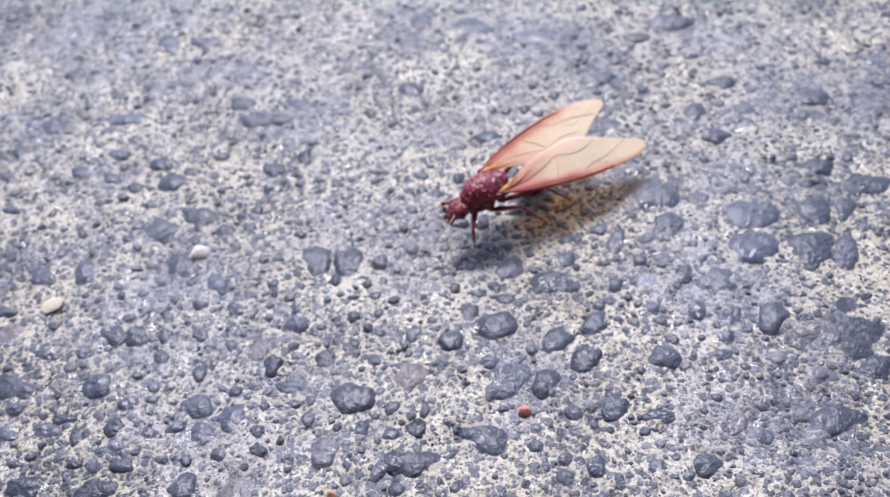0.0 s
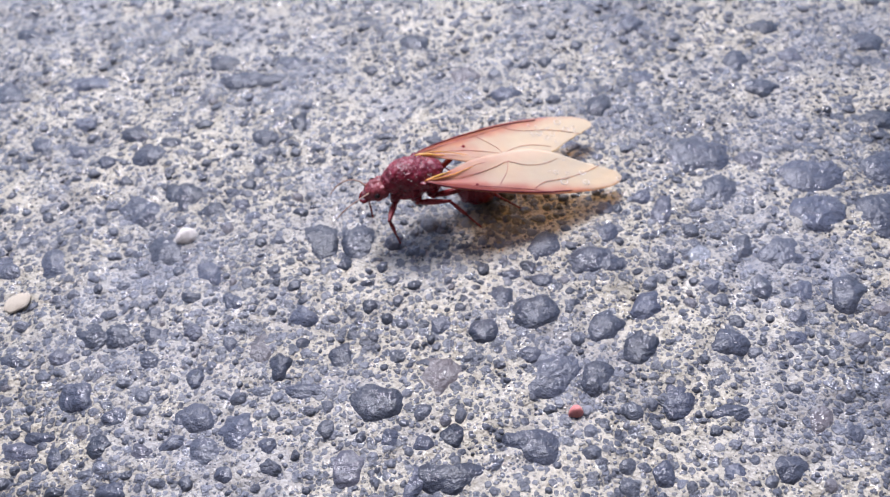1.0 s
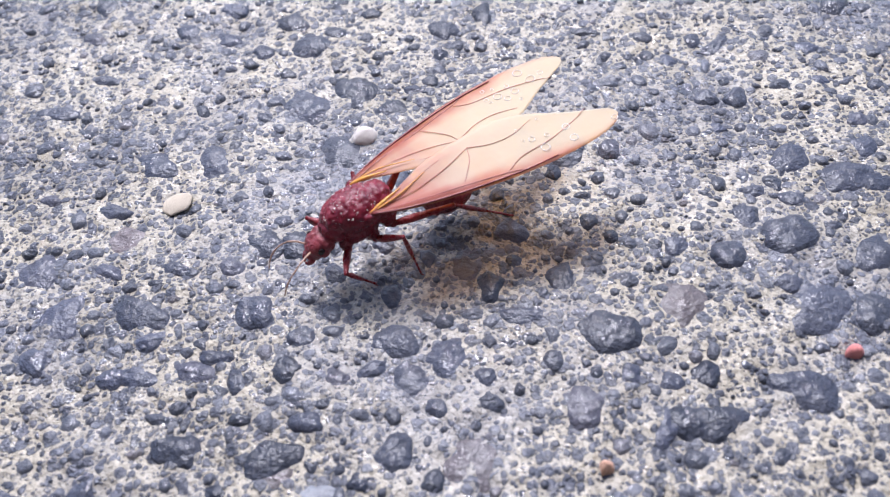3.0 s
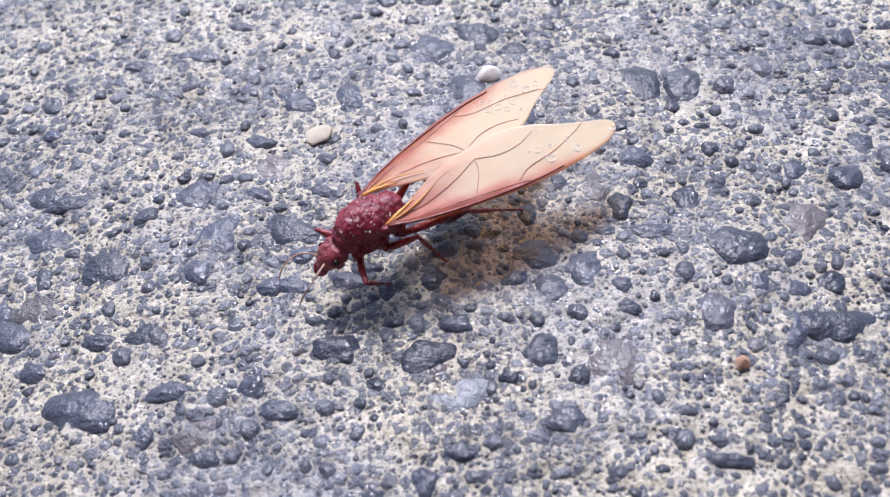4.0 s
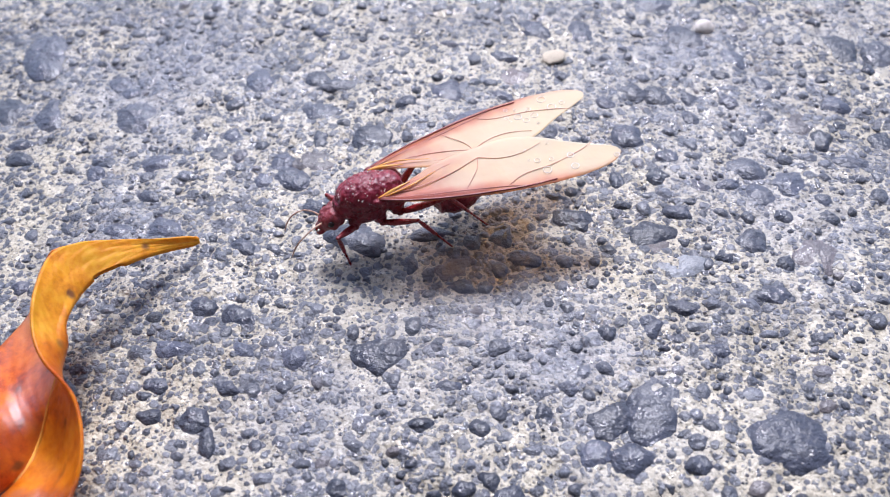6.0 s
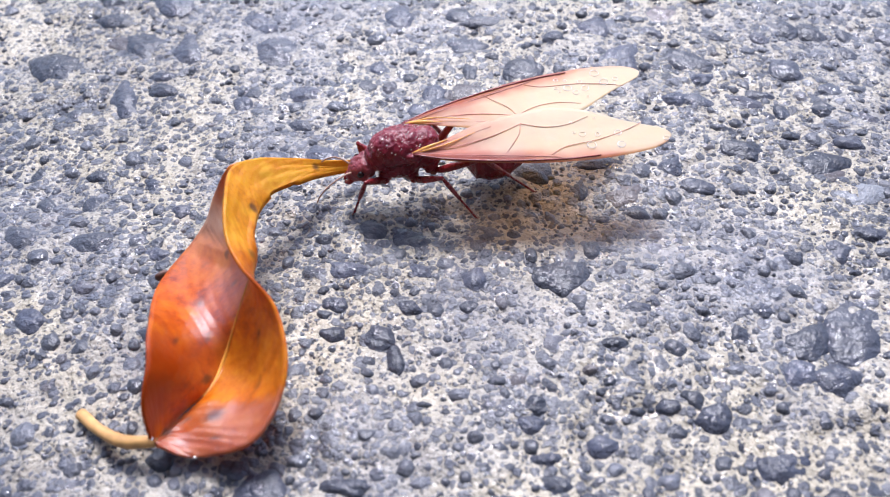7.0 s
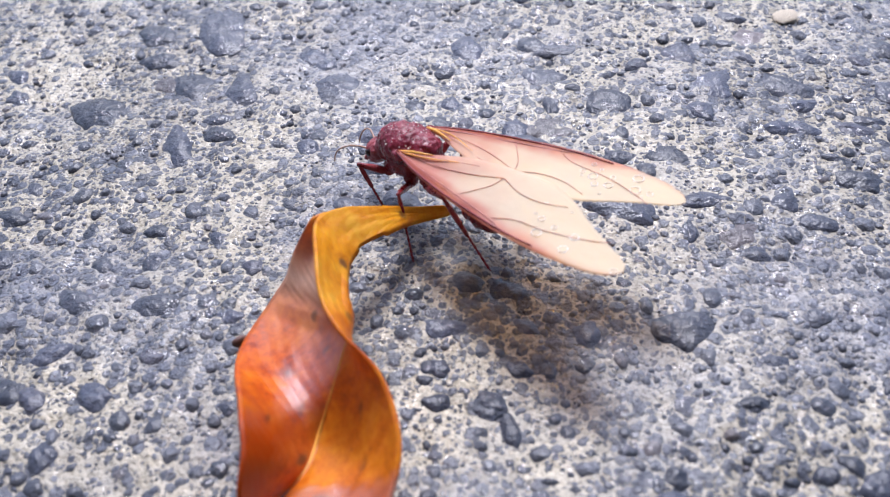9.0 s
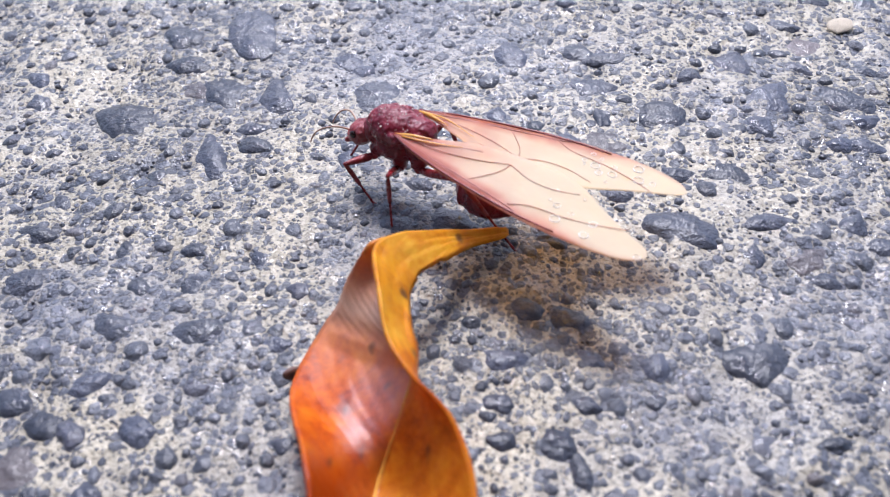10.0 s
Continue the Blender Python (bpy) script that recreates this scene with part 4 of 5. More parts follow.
def build_leaf():
    leaf = tagged(new("leaf"), "curled fallen leaf, glossy russet orange with yellow folded tip", "leaf")
    leaf.location = (-80 * MM, 25 * MM, 0)
    rows = []
    for x, y, z, wl, bl, rl, wr, br, rr in LEAF_SECTIONS:
        row = [x, y, z]
        for w, b, r in ((wl, bl, rl), (wr, br, rr)):
            row += [x + w * math.cos(radians(b)) * math.cos(radians(r)), y + w * math.sin(radians(b)) * math.cos(radians(r)), z + w * math.sin(radians(r))]
        rows.append(row)
    line = spline(rows, 8)
    half = 20
    verts, tones, ages, deeps, sheen_coats, grain, marks = [], [], [], [], [], [], []
    for k, p in enumerate(line):
        m, l, r = Vector(p[:3]), Vector(p[3:6]), Vector(p[6:9])
        u = k / 80 if k <= 64 else 0.8 + (k - 64) / (len(line) - 65) * 0.2
        for n in range(-half, half + 1):
            s = abs(n) / half
            edge = l if n < 0 else r
            sag = Vector((0, 0, -1)) * (edge - m).length * 0.42 * s * (1 - s) * (max(-0.8, min(1.0, -0.8 + (u - 0.15) * 14)) if u < 0.5 else 0.35)
            wave = 0.12 * noise.noise(Vector((u * 9, n / 4, 2.0)))
            verts.append((m.lerp(edge, s) + sag + Vector((0, 0, wave + 0.05 - 0.1 * (1 - s) ** 6 * (u < 0.55))) - Vector((-80, 25, 0))) * MM)
            right = max(0.0, min(1.0, (n / half + 0.12) * 6))
            late = max(0.0, min(1.0, (u - 0.47) * 7))
            far = max(0.0, min(1.0, (u - 0.76) * 9))
            tones.append(max(right * late, far) * (0.8 + 0.2 * s) + 0.4 * right * max(0, 1 - abs(u - 0.3) * 5) * (1 - late))
            deeps.append(0.95 * max(0.0, min(1.0, (-n / half - 0.25) * 3)) * max(0.0, min(1.0, (0.36 - u) * 8)))
            ages.append(max(0.0, 1 - abs(u - 0.62) * 5) * max(0.0, min(1.0, (-n / half - 0.1) * 4)))
            ragged = 0.02 * noise.noise(Vector((u * 30, n * 0.8, 3.0)))
            low = verts[-1][1] / MM + 25 + 0.12 * verts[-1][0] / MM
            # painted sheen: lower lobe, band beside the midrib, neck
            lobe = max(0.0, min(1.0, (18.2 + 25 * ragged - low) * 1.6)) * (u < 0.5) * max(0.0, min(1.0, (n / half + 0.2) * 6))
            band = max(0.0, min(1.0, (n / half + 0.62 + 6 * ragged) * 5)) * max(0.0, min(1.0, (0.06 - n / half) * 8)) * max(0.0, min(1.0, (u - 0.16) * 12)) * max(0.0, min(1.0, (0.52 + ragged - u) * 14))
            neck = 0.5 * max(0.0, 1 - abs(u - 0.62) * 6) * (n < 0)
            deeps[-1] = max(deeps[-1], 0.5 * lobe)
            sheen_coats.append(0.08 + 0.92 * max(lobe, band, neck))
            marks.append(max(max(0.0, min(1.0, (r0 - math.hypot((u - u0) * 30, (n / half - n0) * 7)) * 3)) for u0, n0, r0 in SPOTS))
            grain.append((u * 0.03 - s * 0.006, n * 0.0001, 0))
    w = 2 * half + 1
    faces = [(j * w + i, j * w + i + 1, (j + 1) * w + i + 1, (j + 1) * w + i) for j in range(len(line) - 1) for i in range(w - 1)]
    mesh = bpy.data.meshes.new("blade")
    mesh.from_pydata(verts, [], faces)
    mesh.attributes.new("tone", "FLOAT", "POINT").data.foreach_set("value", tones)
    mesh.attributes.new("along", "FLOAT_VECTOR", "POINT").data.foreach_set("vector", [c for v in grain for c in v])
    mesh.attributes.new("age", "FLOAT", "POINT").data.foreach_set("value", ages)
    mesh.attributes.new("mark", "FLOAT", "POINT").data.foreach_set("value", marks)
    mesh.attributes.new("sheen_coat", "FLOAT", "POINT").data.foreach_set("value", sheen_coats)
    mesh.attributes.new("deep", "FLOAT", "POINT").data.foreach_set("value", deeps)
    mesh.materials.append(LEAF)
    mesh.polygons.foreach_set("use_smooth", [True] * len(faces))
    blade = new("blade", mesh)
    blade.parent = leaf
    thick = blade.modifiers.new("thickness", "SOLIDIFY")
    thick.thickness, thick.offset = 0.22 * MM, -1
    bm = bmesh.new()
    tube(bm, [(-8.2, -8.2, 0.5), (-6.2, -9.6, 1.0), (-4.0, -10.6, 1.6), (-1.8, -10.7, 2.1)], [0.45, 0.42, 0.45, 0.4])
    part("stalk", bm, STALK, leaf, "pale tan leaf stalk")
    bm = bmesh.new()
    mids = [[c - o for c, o in zip(p[:3], (-80, 25, 0))] for p in line[14:46:4]]
    tube(bm, [(x, y, z - 0.1) for x, y, z in mids], [0.17 - 0.012 * k for k in range(len(mids))], 6, 3)
    part("midrib", bm, MIDRIB, leaf, "raised amber midrib")
    bm = bmesh.new()
    ball(bm, (-5.7, 3.7, 1.1), (0.9, 0.35, 0.55), pose(0, 0, 0, 0, 25, 35), 14, 10)
    for v in bm.verts:
        v.co += Vector((1, 1, 1)) * 0.12 * MM * noise.noise(v.co * 1800)
    part("margin_curl", bm, DRY_MARGIN, leaf, "dark brown dried curl of the leaf margin")
    # white beads added in place of glints at the stalk and near margin
    for x, y, z, r in ((-1.9, -10.7, 2.4, 0.12), (0.9, -11.3, 1.5, 0.1), (5.0, -10.7, 3.0, 0.1)):
        bm = bmesh.new()
        ball(bm, (x, y, z), (r, r, r * 0.8), None, 14, 10)
        part("glint_drop", bm, GLINT_WHITE, leaf, "tiny white bead in place of a glint")
    return leaf


build_leaf()


# ---- the winged ant: x ahead, y to its left, z up, origin in the middle of the thorax ----
# seconds, x, y, z (mm), heading, nose-up, lean (degrees)
ANT_ROWS = [
    (0, 5.08, 73.55, 6.17, -148.2, 5.2, -12.0),
    (0.5, 0.72, 73.10, 6.20, -157.2, 11.0, -10.9),
    (1, -4.62, 72.59, 6.30, -168.1, 12.4, -6.1),
    (1.5, -12.04, 70.12, 6.48, -166.7, -0.8, 0.9),
    (2, -17.43, 67.15, 6.32, -163.3, -3.0, -0.2),
    (2.5, -22.54, 64.94, 6.16, -158.9, -4.3, 1.9),
    (4, -37.84, 53.61, 6.03, -147.5, 1.1, -4.8),
    (4.5, -41.79, 51.61, 6.43, -150.9, 7.9, -8.5),
    (5, -47.33, 48.13, 6.15, -158.2, -6.3, -6.5),
    (6.5, -63.29, 41.02, 6.19, -156.3, -1.2, -0.9),
    (7, -68.71, 39.22, 5.82, -162.8, -0.3, -3.3),
    (7.5, -71.27, 39.29, 6.36, -171.4, 6.3, -0.6),
    (8, -72.25, 40.60, 6.03, -179.7, -0.8, 2.1),
    (8.5, -72.40, 41.71, 6.19, -198.4, -10.9, 6.8),
    (9, -75.52, 43.51, 6.23, -214.2, -6.6, 0.7),
    (9.5, -77.23, 44.45, 5.86, -206.3, -6.5, 3.9),
    (10, -80.29, 46.93, 6.45, -206.2, 0.6, 5.8),
]
KEY_TIMES = [r[0] for r in ANT_ROWS]


def ant_numbers(t):
    """The ant's numbers at a time, by a smooth curve through its rows."""
    k = max(0, min(len(KEY_TIMES) - 2, sum(s <= t for s in KEY_TIMES) - 1))
    t0, t1 = KEY_TIMES[k], KEY_TIMES[k + 1]
    s = max(0.0, min(1.0, (t - t0) / (t1 - t0)))
    out = []
    for c in range(1, 7):
        def slope(i):
            if i == 0 or i == len(ANT_ROWS) - 1:
                return 0.0
            a, b, d = ANT_ROWS[i - 1], ANT_ROWS[i], ANT_ROWS[i + 1]
            m1, m2 = (b[c] - a[c]) / (b[0] - a[0]), (d[c] - b[c]) / (d[0] - b[0])
            return 0.0 if m1 * m2 <= 0 else 2 * m1 * m2 / (m1 + m2)
        p0, p1, m0, m1 = ANT_ROWS[k][c], ANT_ROWS[k + 1][c], slope(k) * (t1 - t0), slope(k + 1) * (t1 - t0)
        out.append((2 * s ** 3 - 3 * s ** 2 + 1) * p0 + (s ** 3 - 2 * s ** 2 + s) * m0 + (3 * s ** 2 - 2 * s ** 3) * p1 + (s ** 3 - s ** 2) * m1)
    return out


def ant_pose(t):
    x, y, z, yaw, nose, lean = ant_numbers(t)
    return pose(x * MM, y * MM, z * MM, 0, 0, yaw) @ pose(0, 0, 0, 0, -nose, 0) @ pose(0, 0, 0, lean, 0, 0)


ANT = tagged(new("winged_ant"), "dark red winged ant with milky cream wings walking over the paving", "ant")


def build_body():
    bm = bmesh.new()
    ball(bm, (0.1, 0, -0.15), (2.55, 1.8, 1.45))
    ball(bm, (-1.75, 0, 0.0), (1.15, 1.3, 1.05))
    ball(bm, (1.9, 0, -0.9), (1.05, 1.35, 1.15))
    ball(bm, (0.3, 0, -1.6), (1.9, 1.55, 1.45))
    ball(bm, (-1.9, 0, -1.3), (1.4, 1.25, 1.35))
    for s in (-1, 1):
        ball(bm, (-0.7, 1.75 * s, 0.1), (0.6, 0.45, 0.4))
        ball(bm, (1.6, 0.75 * s, -2.3), (0.55, 0.5, 0.75))
        ball(bm, (-0.5, 0.9 * s, -2.6), (0.55, 0.5, 0.7))
        ball(bm, (-2.0, 0.8 * s, -2.2), (0.6, 0.5, 0.7))
    blended(part("thorax", bm, DEEP_RED, ANT, "dark red rounded thorax dusted with pale grains"), 0.1, 4, 0.3)
    bm = bmesh.new()
    ball(bm, (-3.3, 0, -2.0), (0.75, 0.4, 0.4), pose(0, 0, 0, 0, -30, 0))
    ball(bm, (-3.9, 0, -2.15), (0.42, 0.48, 0.55))
    ball(bm, (-4.75, 0, -2.7), (0.48, 0.55, 0.58))
    ball(bm, (-4.3, 0, -2.5), (0.9, 0.33, 0.33), pose(0, 0, 0, 0, -32, 0))
    ball(bm, (-5.2, 0, -2.95), (0.6, 0.4, 0.4))
    blended(part("petiole", bm, LEG_RED, ANT, "narrow knobbed waist"), 0.1)
    bm = bmesh.new()
    ball(bm, (-7.2, 0, -3.35), (2.3, 1.75, 1.75), pose(0, 0, 0, 0, -8, 0))
    ball(bm, (-8.7, 0, -3.55), (1.25, 1.05, 1.05))
    for x, r in ((-5.7, 1.45), (-6.7, 1.74), (-7.7, 1.72), (-8.6, 1.38)):
        ball(bm, (x, 0, -3.33), (0.32, r * 1.035, r * 1.035))
    blended(part("gaster", bm, DEEP_RED, ANT, "dark glossy red abdomen"), 0.13, 3, 0.1)
    bm = bmesh.new()
    ball(bm, (3.35, 0, -1.85), (1.15, 1.15, 0.95), pose(0, 0, 0, 0, 25, 0))
    ball(bm, (4.0, 0, -2.3), (0.7, 0.75, 0.5), pose(0, 0, 0, 0, 35, 0))
    ball(bm, (2.5, 0, -1.5), (0.7, 0.55, 0.55))
    for s in (-1, 1):
        ball(bm, (2.95, 0.55 * s, -1.6), (0.7, 0.6, 0.75))
    head = blended(part("head", bm, HEAD_RED, ANT, "reddish granular head"), 0.07, 4, 0.24)
    for s in (-1, 1):
        bm = bmesh.new()
        ball(bm, (3.55, 1.0 * s, -1.6), (0.28, 0.18, 0.3), None, 14, 10)
        part("eye", bm, EYE_DARK, head, "small dark compound eye")
        bm = bmesh.new()
        tube(bm, [(4.1, 0.45 * s, -2.45), (4.5, 0.45 * s, -2.75), (4.75, 0.2 * s, -2.95), (4.8, 0.03 * s, -3.0)], [0.24, 0.22, 0.14, 0.05])
        part("mandible", bm, LEG_RED, head)
        bm = bmesh.new()
        tube(bm, [(4.15, 0.42 * s, -1.75), (4.7, 0.85 * s, -1.45), (5.3, 1.2 * s, -1.4)], [0.09, 0.07, 0.08])
        knots = [(5.3, 1.2 * s, -1.4), (5.9, 1.4 * s, -1.65), (6.5, 1.5 * s, -2.1), (7.0, 1.5 * s, -2.8), (7.3, 1.45 * s, -3.5)]
        tube(bm, knots, [0.05, 0.06, 0.06, 0.06, 0.04])
        for p in spline(knots, 3)[1:-1]:
            ball(bm, p, (0.07, 0.07, 0.07), None, 8, 6)
        part("antenna", bm, FEELER, head, "thin amber elbowed antenna")
    # pale grains stuck to the thorax
    rng = random.Random(12)
    bm = bmesh.new()
    for _ in range(140):
        a, e = rng.uniform(0, 6.283), rng.uniform(0.15, 1.5)
        d = Vector((math.cos(a) * math.cos(e), math.sin(a) * math.cos(e), math.sin(e)))
        r = 0.018 + 0.05 * rng.random() ** 2
        ball(bm, (0.1 + 2.56 * d.x, 1.8 * d.y, -0.15 + 1.42 * d.z), (r, r, r * 0.8), None, 6, 4)
    tagged(part("grains", bm, WHITE_PEBBLE, ANT, "pale grains of sand on the thorax"), kind="stuff")


def roof(x, y, low):
    """Height of the folded wings: a shallow tent along the back, sagging towards the tips."""
    return 0.6 - 0.06 * abs(y) - 0.001 * x * x - low


# half of the wing outline: along the front edge from hinge to tip, and back along the hind edge
FRONT_EDGE = [(-0.6, 1.9), (-3.0, 2.95), (-7.0, 4.05), (-11.5, 4.9), (-15.5, 5.15), (-18.4, 4.95), (-19.9, 4.45), (-20.5, 3.8)]
HIND_EDGE = [(-0.6, 1.7), (-2.4, 1.15), (-4.4, 0.4), (-6.2, -0.2), (-9.0, -0.6), (-12.0, -0.75), (-14.6, 0.15), (-16.8, 1.45), (-18.8, 2.45), (-20.1, 3.15), (-20.5, 3.8)]
# veins: radius and line over the membrane
VEINS = [
    (0.15, [(-0.6, 1.85), (-3.0, 2.82), (-7.0, 3.88), (-11.5, 4.65), (-14.5, 4.85)]),
    (0.08, [(-0.8, 1.75), (-3.2, 2.45), (-7.0, 3.35), (-10.6, 4.2), (-11.6, 4.55)]),
    (0.06, [(-0.9, 1.6), (-4.0, 1.75), (-6.8, 1.35), (-9.3, 0.55)]),
    (0.05, [(-9.3, 0.55), (-11.0, 1.25), (-12.8, 1.35), (-14.6, 0.85)]),
    (0.05, [(-9.3, 0.55), (-8.9, 1.6), (-8.0, 2.7), (-7.4, 3.35)]),
    (0.055, [(-10.8, 4.1), (-12.2, 3.5), (-14.8, 3.3), (-17.2, 2.75), (-18.6, 2.2)]),
    (0.05, [(-1.2, 1.35), (-4.2, 0.95), (-7.0, 0.35)]),
    (0.035, [(-0.8, 1.8), (-3.4, 2.62), (-6.0, 3.3), (-8.8, 3.95)]),
]


def along(line, u):
    k = min(len(line) - 2, int(u * (len(line) - 1)))
    return line[k] + (line[k + 1] - line[k]) * (u * (len(line) - 1) - k)


def build_wing(side, low):
    def wing_bm(v_cells=14):
        front, hind = spline(FRONT_EDGE, 8), spline(HIND_EDGE, 6)
        bm = bmesh.new()
        layer = bm.verts.layers.float.new("tone")
        rows = []
        for k in range(64):
            u = k / 64
            a, b = along(front, u), along(hind, u)
            row = []
            for n in range(v_cells + 1):
                s = n / v_cells
                x, y = a[0] + (b[0] - a[0]) * s, a[1] + (b[1] - a[1]) * s
                ripple = 0.05 * noise.noise(Vector((x / 2.2, y / 1.4, 7 + side))) + 0.12 * math.sin(s * 9.5) * max(0, 1 - 2.2 * u) * min(1, 6 * s * (1 - s))
                v = bm.verts.new((x * MM, side * y * MM, (roof(x, y, low) + ripple) * MM))
                v[layer] = max(0, 1 - u * 1.45) * 0.98 + max(0, 1 - s * 2.8) * 0.6
                row.append(v)
            rows.append(row)
        for p, q in zip(rows, rows[1:]):
            for n in range(v_cells):
                f = (p[n], p[n + 1], q[n + 1], q[n])
                bm.faces.new(f if side > 0 else f[::-1])
        return bm
    wing = part("wing", wing_bm(), MEMBRANE, ANT, "milky cream wing with reddish front edge and brown veins")
    thick = wing.modifiers.new("thickness", "SOLIDIFY")
    thick.thickness, thick.offset = 0.03 * MM, 0
    for r, line in VEINS:
        bm = bmesh.new()
        tube(bm, [(x, side * y, roof(x, y, low) + 0.05) for x, y in line], [0.55 * r] * (len(line) - 1) + [r * 0.35], 6, 5)
        part("vein", bm, VEIN_DARK if r > 0.1 else VEIN, wing, "dark red front vein" if r > 0.1 else "red-brown wing vein")
    bm = bmesh.new()
    tube(bm, [(-0.6, side * 1.65, 0.42), (-1.8, side * 1.4, 0.6), (-3.4, side * 1.0, 0.64)], [0.11, 0.14, 0.04])
    tube(bm, [(-0.8, side * 1.7, 0.5), (-3.0, side * 1.55, 0.66), (-5.6, side * 0.75, 0.66)], [0.05, 0.07, 0.02])
    part("hinge", bm, AMBER, wing, "translucent amber wing hinge")
    rng, drops = random.Random(31 + side), []
    for _ in range(26):
        x = rng.uniform(-20.0, -13.0)
        y = rng.uniform(0.8, 4.3)
        r = 0.1 + 0.26 * rng.random() ** 2
        if x < -16 and y < 2.6 or any(math.hypot(x - px, y - py) < r + pr + 0.15 for px, py, pr in drops):
            continue
        drops.append((x, y, r))
        bm = bmesh.new()
        ring = [(x + r * math.cos(a * 0.3927), side * y + r * math.sin(a * 0.3927), roof(x, y, low) + 0.05) for a in range(17)]
        tube(bm, ring, [0.05 * r + 0.011] * 17, 6, 1)
        for v in bm.verts:
            v.co.z += 0.3 * MM * max(0.0, r - math.hypot(v.co.x / MM - x, v.co.y / MM - side * y))
        part("glint_drop", bm, GLINT_WHITE, wing, "pale rim of a water drop")


build_body()
build_wing(1, 0.0)
build_wing(-1, 0.14)

# Legs: hip in the ant's space, lengths of thigh and shank (mm).
LEGS = {"front": ((1.6, 0.95, -2.75), 2.5, 3.9), "middle": ((-0.5, 1.15, -3.0), 3.5, 5.0), "hind": ((-2.1, 1.0, -2.6), 4.8, 6.8)}


def build_leg(upper, lower, thick):
    """A thigh along +x from the hip, and under it a shank along +x from the knee."""
    bm = bmesh.new()
    ball(bm, (0.1, 0, 0), (0.35 * thick, 0.3 * thick, 0.3 * thick), None, 12, 8)
    tube(bm, [(0, 0, 0), (0.3 * upper, 0, 0.05), (0.7 * upper, 0, 0.04), (upper, 0, 0)], [0.18 * thick, 0.3 * thick, 0.24 * thick, 0.15 * thick], 10)
    ball(bm, (upper, 0, 0), (0.17 * thick,) * 3, None, 10, 8)
    leg = part("leg", bm, LEG_RED, ANT, "dark red jointed leg")
    bm = bmesh.new()
    shin = 0.52 * lower
    tube(bm, [(0, 0, 0), (0.4 * shin, 0, 0), (shin, 0, 0)], [0.12 * thick, 0.19 * thick, 0.15 * thick], 10)
    at = shin
    for k in range(5):
        step = (lower - shin) / 5
        tube(bm, [(at, 0, 0), (at + step * 0.85, 0, 0), (at + step, 0, 0)], [0.07 * thick, 0.105 * thick, 0.08 * thick], 8, 2)
        at += step
    for s in (-1, 1):
        tube(bm, [(lower, 0, 0), (lower + 0.16, 0.1 * s, 0), (lower + 0.2, 0.17 * s, -0.08)], [0.05, 0.04, 0.02], 6, 2)
    shank = part("shank", bm, LEG_RED, leg, "thin reddish shin and foot")
    return leg, shank


# Where the left feet stand at each of the ant's rows (mm ahead, mm to the left of the thorax, mm above the ground).
FEET = {
    "front": [(3.1, 1.6, 0), (0.9, 2.9, 0), (2.7, 2.5, 0), (3.0, 2.9, 0), (2.3, 1.6, 0), (0.6, 2.9, 0), (0.4, 2.0, 0), (2.4, 3.6, 0), (3.5, 2.5, 0),
              (2.3, 2.2, 0), (4.5, 1.4, 0), (1.9, 3.9, 0), (0.8, 4.6, 0), (4.2, 1.8, 1.6), (0.8, 2.6, 0.6), (5.8, 0.9, 3.0), (1.1, 3.0, 0)],
    "middle": [(-5.3, 4.6, 0), (-1.1, 3.6, 0), (-5.2, 3.5, 0), (-5.5, 3.5, 0), (-4.6, 4.5, 0), (-2.2, 4.0, 0), (-4.2, 3.1, 0), (-5.7, 4.1, 0), (-5.9, 2.9, 0),
               (-5.9, 3.5, 0), (-4.9, 3.8, 0), (-2.7, 4.6, 0), (-3.2, 4.9, 0), (-5.0, 4.5, 0), (-4.2, 5.2, 0), (-3.3, 3.6, 0), (-1.4, 4.3, 0)],
    "hind": [(-9.8, 2.8, 0), (-11.0, 2.6, 0), (-9.6, 2.6, 0), (-11.0, 2.5, 0), (-12.0, 2.0, 0), (-11.6, 2.4, 0), (-12.0, 2.6, 0), (-9.7, 2.2, 0), (-11.0, 2.4, 0),
             (-8.7, 1.8, 0), (-10.1, 2.2, 0), (-8.4, 1.8, 0), (-9.0, 2.3, 0), (-9.6, 1.4, 0), (-9.1, 2.5, 0), (-11.4, 3.3, 0), (-10.5, 2.2, 0)],
}


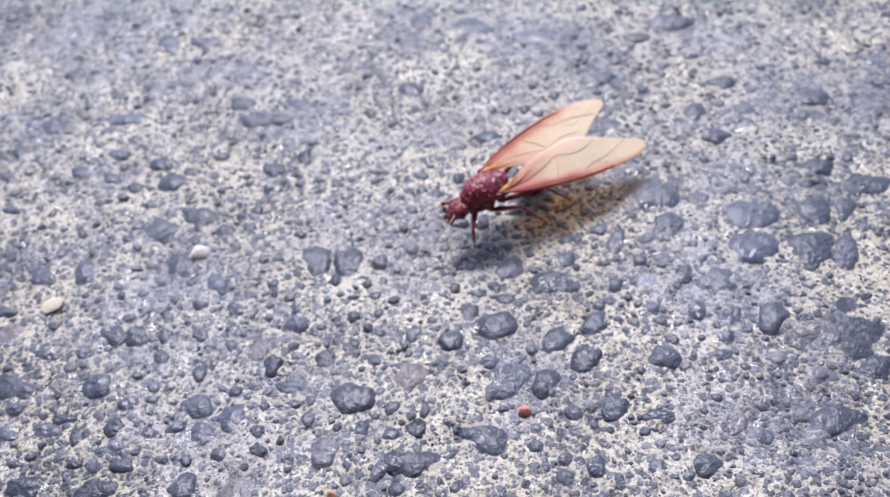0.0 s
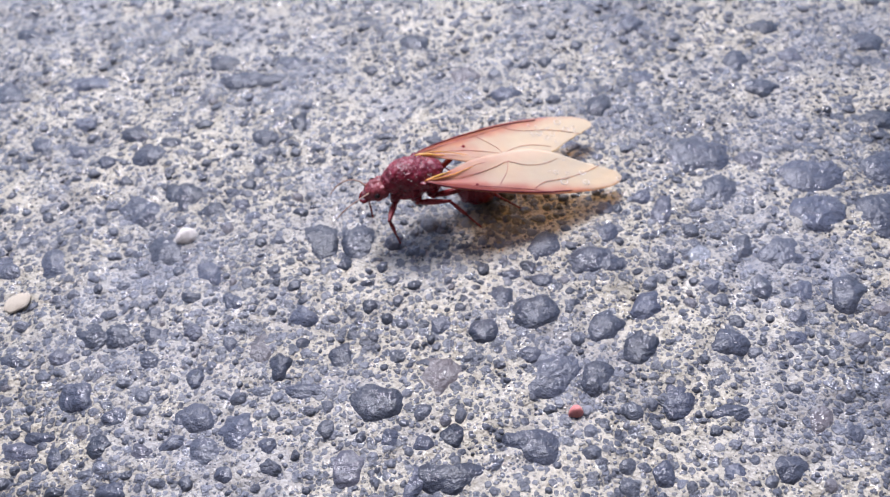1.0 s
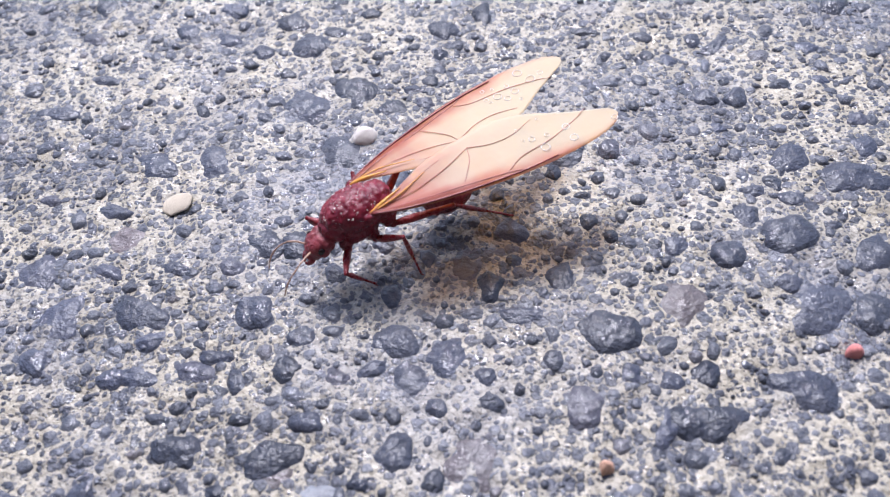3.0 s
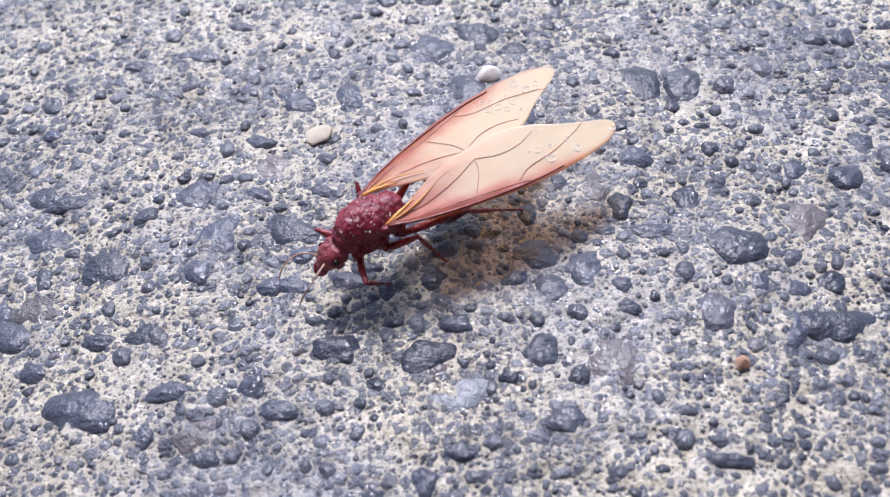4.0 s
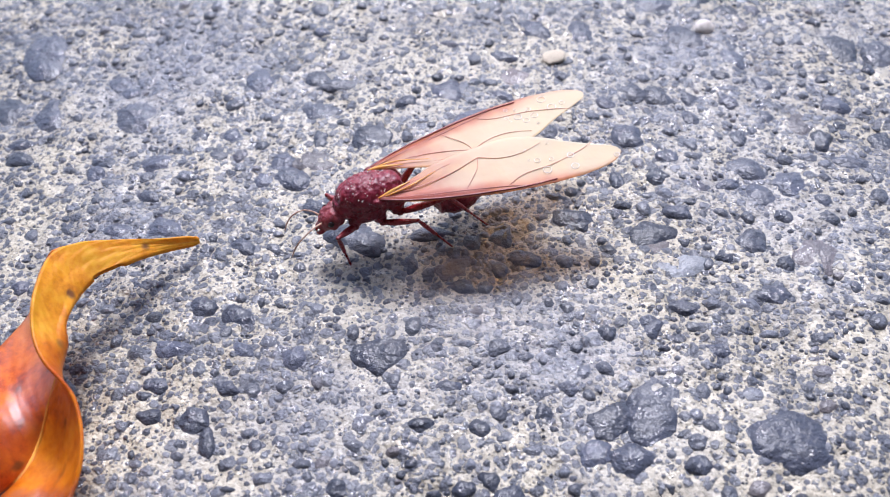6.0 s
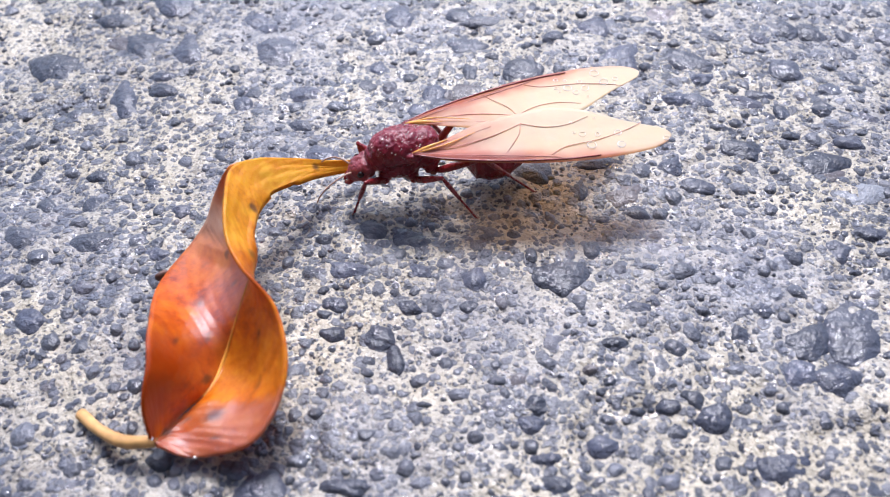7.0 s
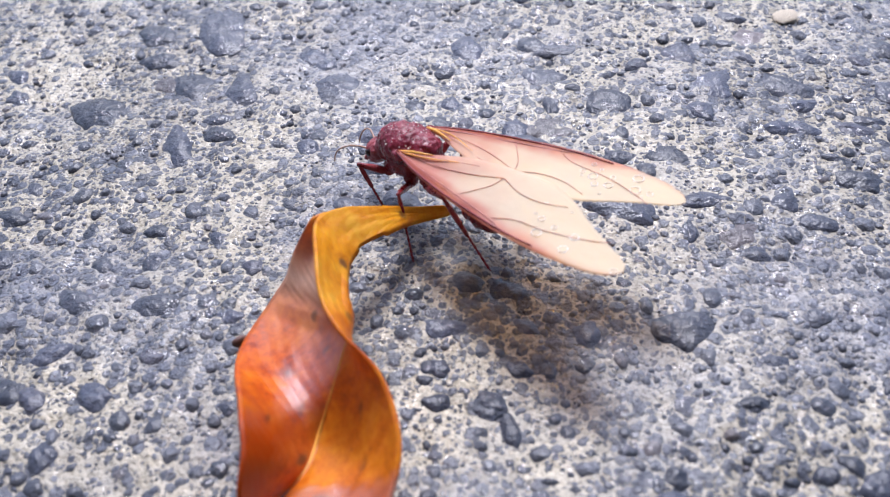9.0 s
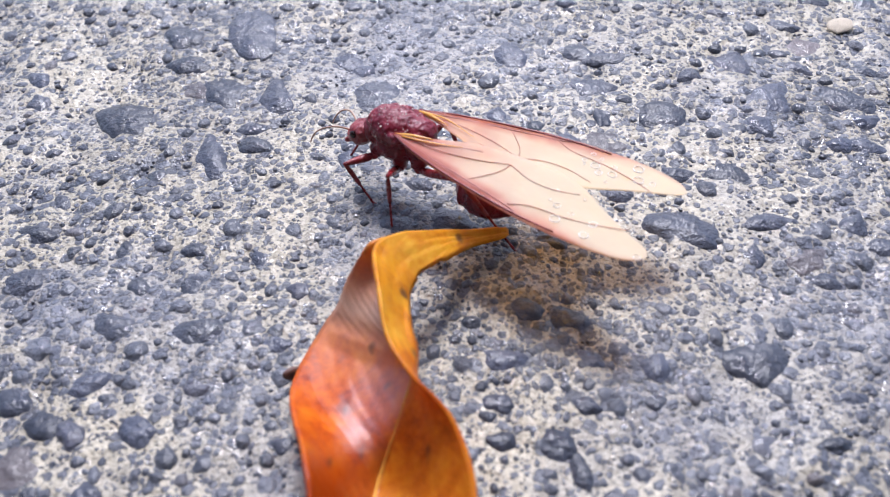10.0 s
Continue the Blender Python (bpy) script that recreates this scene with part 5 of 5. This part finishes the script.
def stands(kind, side):
    """Times and world places of one foot."""
    out = []
    for k, t in enumerate(KEY_TIMES):
        f, l, h = FEET[kind][k if side > 0 else (k * 5 + 3) % len(KEY_TIMES)]
        if side < 0:
            h = 0
        x, y, z, yaw = ant_numbers(t)[:4]
        c, s = math.cos(radians(yaw)), math.sin(radians(yaw))
        wx, wy = x + f * c - side * l * s, y + f * s + side * l * c
        out.append((t, Vector((wx, wy, ground_z(wx, wy) + 0.25 + h))))
    # a stride between rows that lie far apart
    full = []
    for (t0, a), (t1, b) in zip(out, out[1:]):
        n = max(1, round((t1 - t0) / 0.5))
        full += [(t0 + (t1 - t0) * k / n, a.lerp(b, k / n)) for k in range(n)]
    return full + out[-1:]


def foot_at(line, t):
    for (t0, a), (t1, b) in zip(line, line[1:]):
        if t <= t1:
            s = max(0.0, min(1.0, ((t - t0) / (t1 - t0) - 0.25) / 0.5))
            s = s * s * (3 - 2 * s)
            return a.lerp(b, s) + Vector((0, 0, min(1.2, 0.3 * (b - a).length) * math.sin(math.pi * s)))
    return line[-1][1]


def leg_rows(kind, side):
    (hx, hy, hz), upper, lower = LEGS[kind]
    hip = Vector((hx, hy * side, hz))
    line = stands(kind, side)
    thigh, shank = [], []
    for k in range(101):
        t = k / 10
        foot = ant_pose(t).inverted() @ (foot_at(line, t) * MM) / MM
        reach = foot - hip
        d = max(abs(upper - lower) + 0.3, min(reach.length, upper + lower - 0.05))
        way = reach.normalized()
        bend = Vector((0.5, 0.4 * side, 0.6) if kind == "front" else (-0.1, 0.35 * side, 1.0))
        bend = (bend - way * bend.dot(way)).normalized()
        cosine = (upper ** 2 + d * d - lower ** 2) / (2 * upper * d)
        ang = math.acos(max(-1, min(1, cosine)))
        first = way * math.cos(ang) + bend * math.sin(ang)
        knee = hip + first * upper
        second = (hip + way * d - knee).normalized()
        flat = way.cross(bend).normalized()

        def turned(at, x):
            m = Matrix((x, flat.cross(x).normalized() * -1, flat)).transposed()
            if m.determinant() < 0:
                m = Matrix((x, flat.cross(x).normalized(), flat)).transposed()
            return Matrix.Translation(at * MM) @ m.to_4x4()
        one, two = turned(hip, first), turned(knee, second)
        thigh.append((t, one))
        shank.append((t, one.inverted() @ two))
    return thigh, shank


build_stones()


def motions():
    walk(ANT, [(k / 10, ant_pose(k / 10)) for k in range(101)])
    for kind, (_, upper, lower) in LEGS.items():
        for side in (1, -1):
            leg, shank = build_leg(upper, lower, {"front": 1.05, "middle": 1.0, "hind": 1.05}[kind])
            thigh_rows, shank_rows = leg_rows(kind, side)
            walk(leg, thigh_rows)
            walk(shank, shank_rows)


motions()
